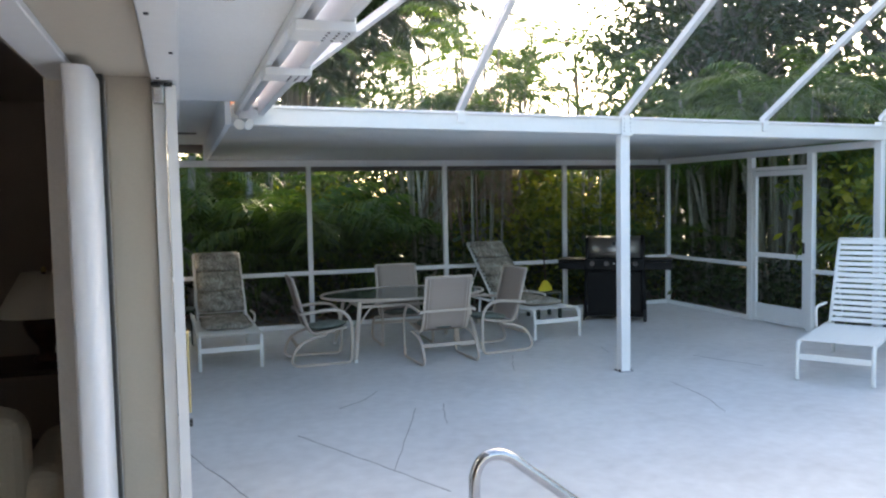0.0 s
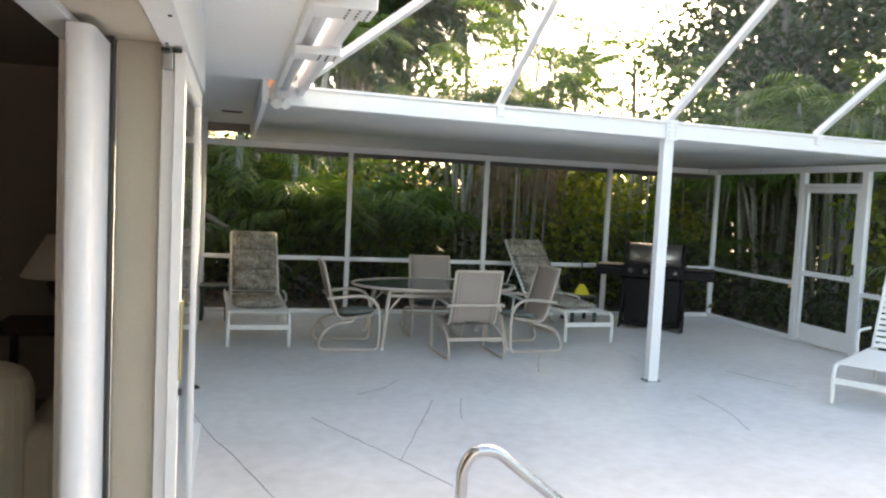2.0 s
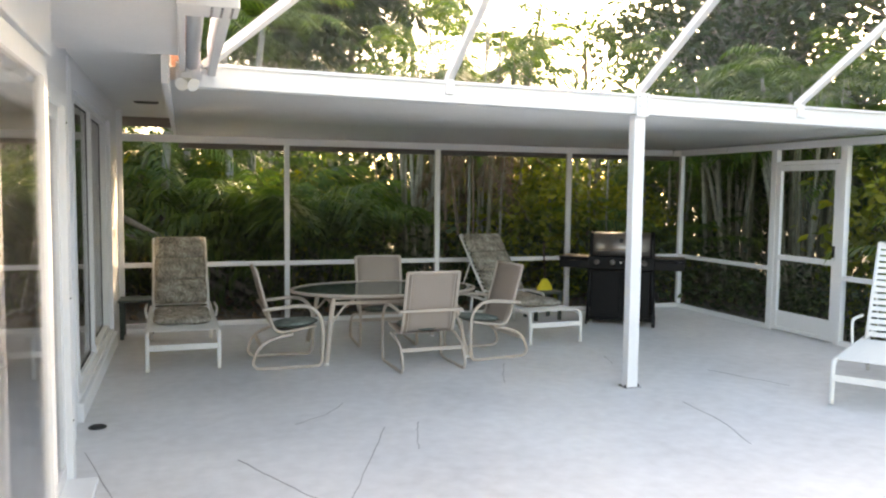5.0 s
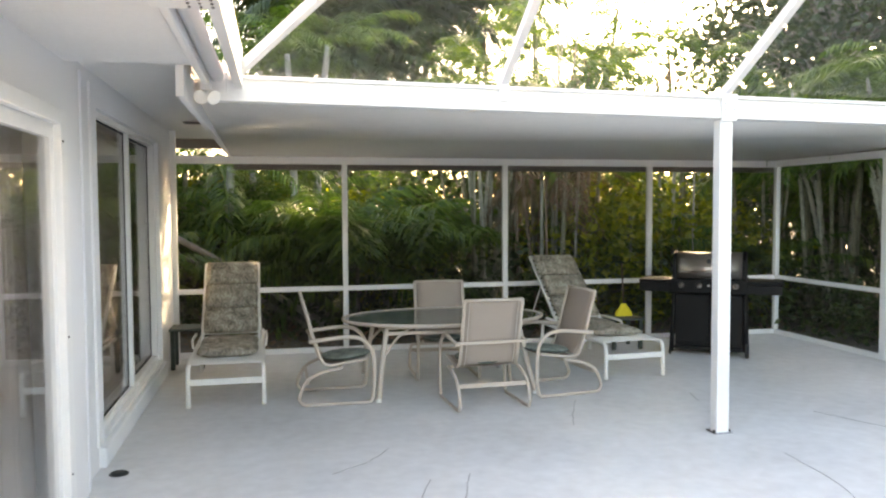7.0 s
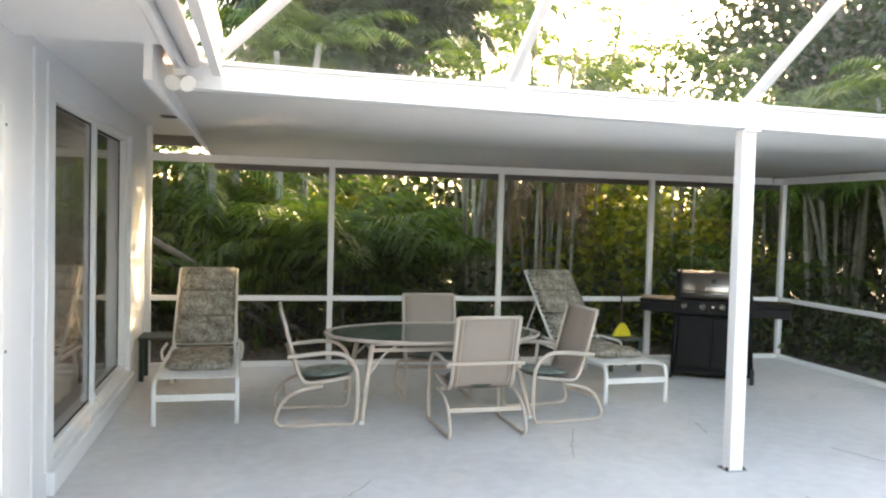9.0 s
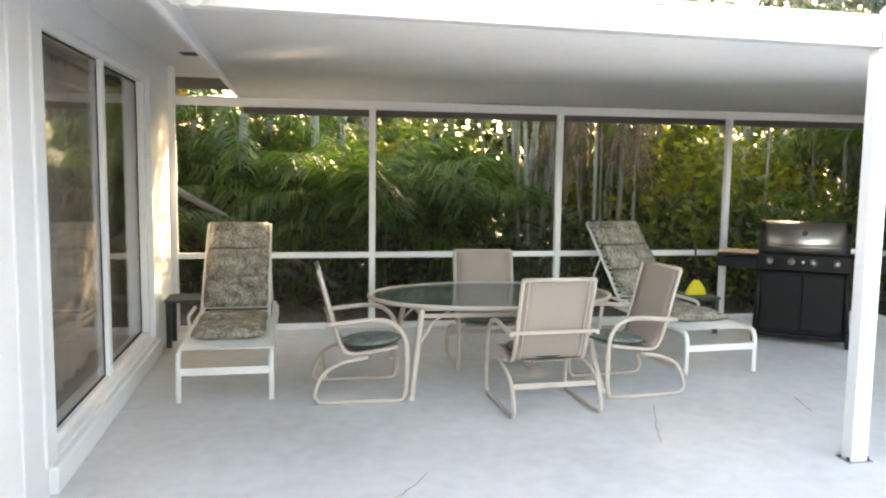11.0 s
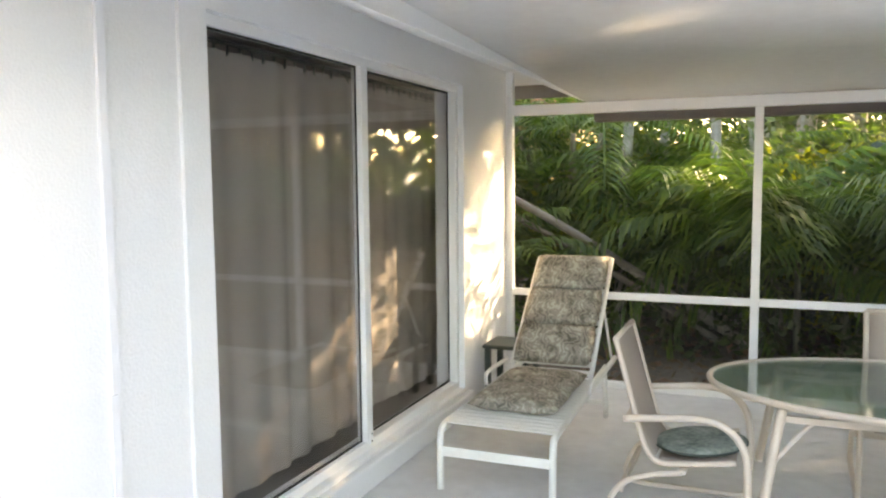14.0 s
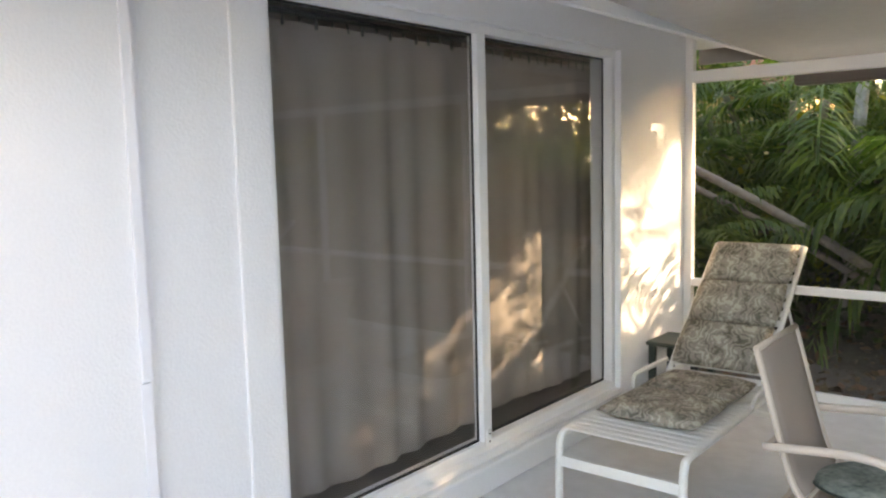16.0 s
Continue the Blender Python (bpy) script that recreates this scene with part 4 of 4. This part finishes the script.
def frond(bm, base, az, el, length, droop, leaf=0.32, n=26, wide=0.022, keep=1.0):
    """A feather leaf: a bent rib with leaflets on both sides."""
    d = Vector((math.cos(az), math.sin(az), 0))
    side = Vector((-d.y, d.x, 0))
    pts = []
    p, e = Vector(base), el
    for k in range(9):
        pts.append(p.copy())
        p = p + (d * math.cos(e) + Vector((0, 0, math.sin(e)))) * length / 8
        e -= droop / 8
    for a, b in zip(pts, pts[1:]):
        w = side * 0.008
        u = Vector((0, 0, 0.01))
        va, vb, vc, vd = bm.verts.new(a - w), bm.verts.new(a + w), bm.verts.new(b + w), bm.verts.new(b - w)
        bm.faces.new((va, vb, vc, vd))
    for k in range(n):
        f = 0.18 + 0.8 * k / n
        i = min(7, int(f * 8))
        q = pts[i].lerp(pts[i + 1], f * 8 - i)
        t = (pts[i + 1] - pts[i]).normalized()
        up = side.cross(t)
        for s in (-1, 1):
            if rnd.random() > keep:
                continue
            ll = leaf * (0.55 + 0.9 * f * (1.15 - f) * 1.7) * rnd.uniform(0.8, 1.1)
            o = (side * s * 0.85 + t * 0.55 + up * rnd.uniform(0.0, 0.25)).normalized()
            mid = q + o * ll * 0.5
            tip = q + o * ll - Vector((0, 0, ll * rnd.uniform(0.15, 0.45)))
            w = t * wide * 0.5
            v = [bm.verts.new(c) for c in (q, mid - w, tip, mid + w)]
            bm.faces.new(v)


def to_mesh(name, bm, material):
    me = bpy.data.meshes.new(name)
    bm.to_mesh(me)
    bm.free()
    me.materials.append(material)
    return me


def palm(label, height, canes, fronds, length, lean=0.3, material=FROND, r=0.05, bark=CANE, spread=0.35, leaf=0.32, low=0.0, dead=0, wide=0.026, n=26):
    t = thing("palm_tree", label, "palm tree", "palms behind the screen")
    crown = bmesh.new()
    dry = bmesh.new()
    for c in range(canes):
        a0 = rnd.uniform(0, 6.28)
        h = height * rnd.uniform(0.7, 1.05) if canes > 1 else height
        off = Vector((math.cos(a0), math.sin(a0), 0)) * (spread * rnd.uniform(0.2, 1) if canes > 1 else 0)
        ln = Vector((math.cos(a0), math.sin(a0), 0)) * lean * h * rnd.uniform(0.3, 1)
        pts = smooth_path([off, off + ln * 0.2 + Vector((0, 0, h * 0.4)), off + ln * 0.55 + Vector((0, 0, h * 0.75)), off + ln + Vector((0, 0, h))], 5)
        tb = bmesh.new()
        tube(tb, pts, r * rnd.uniform(0.85, 1.15), r * 0.6, 7)
        part("trunk", tb, bark, t)
        for k in range(fronds):
            az = 6.283 * k / fronds + rnd.uniform(-0.4, 0.4)
            frond(crown, pts[-1], az, rnd.uniform(0.25, 1.35), length * rnd.uniform(0.75, 1.1), rnd.uniform(0.9, 1.9), leaf, n, wide)
        if low:
            for k in range(2):
                frond(crown, pts[len(pts) // 2], rnd.uniform(0, 6.28), rnd.uniform(0.2, 0.9), length * 0.8, 1.5, leaf)
        for k in range(dead):
            frond(dry, pts[-1] - Vector((0, 0, 0.1)), rnd.uniform(0, 6.28), -0.7, length * 0.8, 0.9, leaf * 0.7)
    cr = new("crown", to_mesh("crown", crown, material))
    cr.parent = t
    if dead:
        o = new("dry_leaves", to_mesh("dry_leaves", dry, DEAD))
        o.parent = t
        tagged(o, "hanging brown dry fronds")
    else:
        dry.free()
    return t


def leaf_quad(bm, p, size):
    d = Vector((rnd.gauss(0, 1), rnd.gauss(0, 1), rnd.gauss(-0.3, 0.7))).normalized()
    s = d.orthogonal().normalized()
    s = (Matrix.Rotation(rnd.uniform(0, 6.28), 3, d) @ s) * size * 0.28
    v = [bm.verts.new(c) for c in (p, p + d * size * 0.5 + s, p + d * size, p + d * size * 0.5 - s)]
    bm.faces.new(v)


def leafy(name, label, category, height, width, leaves, size, material, trunk_r=0.06, bare=0.25, clumps=16, group="", tight=1.0):
    """A shrub or broadleaf tree: tapered stem, limbs and clumps of small leaves."""
    t = thing(name, label, category, group)
    tb = bmesh.new()
    tube(tb, smooth_path([(0, 0, -0.1), (0.05 * width, 0, height * 0.35), (0, 0.05 * width, height * 0.7), (0.02, 0.02, height * 0.92)], 4), trunk_r, trunk_r * 0.35, 8)
    part("trunk", tb, TRUNK, t)
    limb, crown = bmesh.new(), bmesh.new()
    for c in range(clumps):
        f = bare + (1 - bare) * (c + 0.5) / clumps
        az, rr = rnd.uniform(0, 6.28), width * 0.5 * rnd.uniform(0.3, 1.0) * (1.15 - 0.6 * max(0, f - 0.4))
        q = Vector((math.cos(az) * rr, math.sin(az) * rr, height * f))
        root = Vector((0, 0, height * max(0.1, f - 0.25)))
        tube(limb, smooth_path([root, root.lerp(q, 0.5) + Vector((0, 0, 0.05 * height)), q], 3), trunk_r * 0.4, trunk_r * 0.12, 5)
        spread = width * rnd.uniform(0.14, 0.24) * tight
        for k in range(leaves // clumps):
            p = q + Vector((rnd.gauss(0, 1), rnd.gauss(0, 1), rnd.gauss(0, 0.7))) * spread
            if p.z > 0.02:
                leaf_quad(crown, p, size * rnd.uniform(0.6, 1.3))
    part("branchwork", limb, TRUNK, t)
    cr = new("crown", to_mesh("crown", crown, material))
    cr.parent = t
    return t


def scatter(make, places):
    """Plant the first at its place and copies, turned and scaled a little, at the others."""
    first = None
    for x, y, s in places:
        m = pose(x, y, -0.1, 0, 0, rnd.uniform(0, 360))
        if first is None:
            first = make()
            first.matrix_basis = m
            first.scale = (s, s, s)
        else:
            o = copy_thing(first, m)
            o.scale = (s, s, s)


def cane_clump(label, canes, height, fan, fronds=4, dead=0):
    """A thicket of slender ringed canes that fan out from the ground, with feather leaves at the top."""
    t = thing("cane_palm", label, "palm tree", "cane palms behind the screen")
    crown, dry = bmesh.new(), bmesh.new()
    for c in range(canes):
        a0 = rnd.uniform(0, 6.28)
        out = Vector((math.cos(a0), math.sin(a0), 0))
        h = height * rnd.uniform(0.65, 1.1)
        off = out * rnd.uniform(0.05, 0.55) + Vector((rnd.uniform(-0.2, 0.2), rnd.uniform(-0.2, 0.2), 0))
        ln = out * fan * h * rnd.uniform(0.1, 1.0)
        line = smooth_path([off, off + ln * 0.3 + Vector((0, 0, h * 0.4)), off + ln * 0.62 + Vector((0, 0, h * 0.75)), off + ln + Vector((0, 0, h))], 5)
        r = rnd.uniform(0.018, 0.042)
        tb = bmesh.new()
        tube(tb, line, r, r * 0.7, 7)
        for q in line[1:-1]:
            tube(tb, [q - Vector((0, 0, 0.012)), q + Vector((0, 0, 0.012))], r * 1.14, sides=7)
        part("cane", tb, rnd.choice((PALECANE, PALECANE, CANE, DRYCANE) if dead else (PALECANE, CANE)), t)
        for k in range(fronds):
            frond(crown, line[-1], a0 + rnd.uniform(-1.6, 1.6), rnd.uniform(0.2, 1.2), rnd.uniform(1.0, 1.6), rnd.uniform(1.1, 1.9), 0.36, 22, 0.036)
        for k in range(dead):
            frond(dry, line[-rnd.randint(2, 7)], rnd.uniform(0, 6.28), rnd.uniform(-1.2, -0.4), rnd.uniform(0.8, 1.5), 0.5, 0.24, 16, 0.03)
    new("crown", to_mesh("crown", crown, FROND)).parent = t
    if dead:
        o = new("dry_leaves", to_mesh("dry_leaves", dry, DEAD))
        o.parent = t
        tagged(o, "hanging brown dry fronds")
    else:
        dry.free()
    return t


scatter(lambda: cane_clump("thicket of grey-green palm canes fanning out", 20, 3.2, 0.24, 3), ((9.4, 9.9, 1.0), (9.4, 8.4, 1.0), (4.3, 11.3, 0.95), (10.4, 8.9, 0.95)))
scatter(lambda: cane_clump("thicket of brown palm canes hung with dry fronds", 16, 4.4, 0.16, 3, 2), ((5.15, 11.0, 0.95), (5.7, 12.0, 1.0)))
scatter(lambda: cane_clump("few stout grey palm stems growing close together", 5, 4.4, 0.07, 3), ((7.5, 11.2, 0.9), (9.0, 11.3, 0.85), (8.4, 13.0, 0.9)))
scatter(lambda: palm("clump of slender areca palms with arching green fronds", 2.2, 6, 8, 1.9, 0.3, low=1, wide=0.036), ((0.2, 13.0, 1.0), (-0.3, 12.5, 1.15), (1.3, 12.6, 0.85), (6.4, 12.9, 0.9), (9.9, 11.6, 1.1), (3.2, 14.6, 0.8), (11.2, 8.2, 1.0), (-2.6, 12.2, 1.0), (11.5, 4.0, 1.0), (12, -1.0, 1.1)))
scatter(lambda: palm("tall thin palm with a sparse drooping crown", 6.2, 1, 8, 1.5, 0.05, r=0.085, bark=TRUNK, dead=3, wide=0.06, leaf=0.42), ((6.5, 18.8, 0.98), (7.4, 16.6, 0.66), (8.4, 20.4, 0.95), (9.6, 18.6, 0.85), (10.6, 21, 0.95), (11.4, 18.6, 0.95), (13.5, 15, 0.9)))
scatter(lambda: palm("full feathery palm with long dark green fronds", 4.9, 2, 24, 2.6, 0.10, r=0.09, bark=TRUNK, leaf=0.6, wide=0.075, n=30, material=DEEP), ((2.5, 16.4, 0.95), (3.4, 17.6, 1.25), (4.1, 18.2, 1.25), (5.0, 21.6, 1.5), (3.8, 20.0, 1.5), (2.9, 19.0, 1.3)))
scatter(lambda: palm("single grey palm trunk leaning towards the screen", 4.2, 1, 9, 1.8, 0.10, r=0.075, bark=PALETRUNK), ((0.45, 11.9, 1.0), (1.5, 12.2, 1.0), (1.78, 12.6, 1.05), (0.75, 12.9, 0.95)))
scatter(lambda: leafy("shrub", "dense dark green broadleaf shrub", "shrub", 2.3, 2.6, 2100, 0.15, LEAF, 0.04, 0.06, 22, "shrubs behind the screen"),
        ((1.6, 14.4, 1.0), (3.2, 13.9, 0.8), (4.3, 13.3, 1.1), (5.3, 14.6, 1.1), (9.8, 13.4, 1.0), (11.6, 11.6, 1.2), (-0.8, 14.8, 1.0), (12.4, 9.6, 1.2), (11.2, 6.2, 1.0), (-3.4, 14.0, 1.1), (12.8, 6.6, 1.2), (12.8, 2.4, 1.2), (13, -2.5, 1.2), (2.6, 16.6, 1.2), (6.2, 16.4, 1.0), (9.3, 16.0, 1.1), (12.8, 13.6, 1.3), (-5.5, 15, 1.2), (15, 9, 1.3), (0.4, 17.0, 1.1)))
scatter(lambda: leafy("shrub", "sunlit yellow-green leafy shrub", "shrub", 1.9, 1.8, 1500, 0.15, LEAFY, 0.03, 0.08, 14, "shrubs behind the screen"), ((6.5, 11.0, 1.0), (2.6, 12.6, 0.85), (5.9, 11.6, 0.9), (-0.5, 13.4, 1.1), (10.4, 3.4, 1.1), (7.0, 12.2, 1.2), (8.0, 11.9, 1.0), (8.3, 11.2, 0.8), (3.0, 13.0, 1.0), (1.0, 13.6, 1.1), (7.9, 14.4, 1.3), (9.7, 5.3, 1.0), (9.9, 6.5, 1.05), (10.6, 7.5, 1.2), (10.6, 5.6, 1.3), (0.2, 14.6, 1.1), (9.8, 4.2, 1.0), (3.1, 12.0, 0.7)))
scatter(lambda: leafy("broadleaf_tree", "tall broadleaf tree with an airy backlit crown", "tree", 8.2, 5.6, 11000, 0.22, DEEP, 0.16, 0.18, 75, "trees behind the cage", 0.55), ((12.9, 14.4, 1.0), (15.5, 11.2, 1.05), (16.0, 6.0, 1.0), (15.2, 17.6, 1.1), (16.5, 0.5, 1.0), (17, -6, 1.1), (4.0, 24.0, 1.1)))
scatter(lambda: leafy("low_shrub", "low dark undergrowth behind the screen", "shrub", 0.9, 1.7, 1100, 0.13, LEAF, 0.02, 0.05, 12, "undergrowth"), ((2.1, 11.2, 0.9), (4.4, 10.7, 1.0), (5.8, 10.6, 0.9), (7.2, 10.2, 0.9), (8.8, 9.7, 0.8), (8.8, 8.3, 0.7), (8.8, 6.9, 0.7), (-0.6, 11.6, 1.0), (1.0, 12.1, 1.0), (3.3, 10.6, 0.8)))
scatter(lambda: palm("young palm with low arching fronds", 0.7, 3, 9, 1.5, 0.3, r=0.03, leaf=0.36, wide=0.034, n=30), ((2.4, 11.5, 1.45), (0.9, 11.6, 1.0), (3.7, 11.8, 1.2), (6.2, 11.8, 1.2), (-0.6, 10.9, 1.0), (3.0, 11.2, 1.3), (1.7, 12.4, 1.4), (-1.0, 12.6, 1.5), (8.3, 10.6, 1.0), (9.3, 5.0, 1.1)))

# far woods behind it all
far = bmesh.new()
for k in range(6000):
    a = rnd.uniform(-2.6, 1.35)
    rr = rnd.uniform(24, 30)
    h = 4.0 + 0.9 * math.sin(a * 5) + 0.8 * math.sin(a * 13)
    leaf_quad(far, Vector((3 + rr * math.cos(a + 0.9), 4 + rr * math.sin(a + 0.9), rnd.uniform(0, 1) ** 0.8 * h)), rnd.uniform(0.5, 1.0))
o = new("far_woods", to_mesh("far_woods", far, LEAF))
tagged(o, "dark far trees beyond the garden", "woods", kind="stuff")
lit = bmesh.new()
for k in range(2600):
    x, y = rnd.uniform(-2, 9.5), rnd.uniform(9.1, 12)
    leaf_quad(lit, Vector((x, y, -0.095 + rnd.uniform(0, 0.02))), rnd.uniform(0.05, 0.14))
o = new("leaf_litter", to_mesh("leaf_litter", lit, DEAD))
tagged(o, "dry fallen leaves on the mulch", "leaf litter", kind="stuff")

for k, (a, b, r) in enumerate((((-1.1, 10.3, 1.85), (2.0, 11.0, -0.05), 0.046), ((-1.0, 10.7, 1.52), (1.7, 11.3, -0.08), 0.036))):
    lg = thing("fallen_trunk", "grey fallen palm trunk leaning over the mulch", "log", "fallen trunks")
    a, b = Vector(a), Vector(b)
    part("bark", tube(bmesh.new(), smooth_path([a, a.lerp(b, 0.4) + Vector((0, 0, 0.05)), a.lerp(b, 0.75), b - Vector((0, 0, 0.05))], 5), r * 0.8, r * 1.2, 9), TRUNK, lg)

# neighbouring house glimpsed between the palms
hs = thing("neighbour_house", "ochre stucco house with a clay tile roof beyond the garden", "house", m=pose(-4.6, 17.5, -0.1))
part("wall", box(bmesh.new(), -4, 2.6, 0, 6, 0, 3.0), YELLOWWALL, hs)
bm = bmesh.new()
sheet(bm, [[Vector((-4.4, -0.5, 2.95)), Vector((3.0, -0.5, 2.95))], [Vector((-4.4, 3, 4.5)), Vector((3.0, 3, 4.5))], [Vector((-4.4, 6.5, 2.95)), Vector((3.0, 6.5, 2.95))]])
part("roof", thick(bm, 0.15), ROOFTILE, hs)
wd = part("window", rbox(0.6, 1.8, -0.05, 0.0, 1.0, 2.2, 0.01), WHITE, hs)
part("pane", box(bmesh.new(), 0.66, 1.74, -0.06, -0.051, 1.06, 2.14), GLASS, wd)
h2 = thing("far_house", "low white house with a red roof beyond the hedge", "house", m=pose(24, 12, -0.1, 0, 0, -60))
part("wall", box(bmesh.new(), -5, 5, 0, 6, 0, 2.6), STUCCO, h2)
bm = bmesh.new()
sheet(bm, [[Vector((-5.5, -0.6, 2.5)), Vector((5.5, -0.6, 2.5))], [Vector((-5.5, 3, 3.9)), Vector((5.5, 3, 3.9))], [Vector((-5.5, 6.5, 2.5)), Vector((5.5, 6.5, 2.5))]])
part("roof", thick(bm, 0.15), ROOFTILE, h2)
for x in (-3, 0, 3):
    w = part("window", rbox(x - 0.6, x + 0.6, -0.05, 0.0, 0.9, 2.0, 0.01), WHITE, h2)
    part("pane", box(bmesh.new(), x - 0.54, x + 0.54, -0.06, -0.051, 0.96, 1.94), GLASS, w)
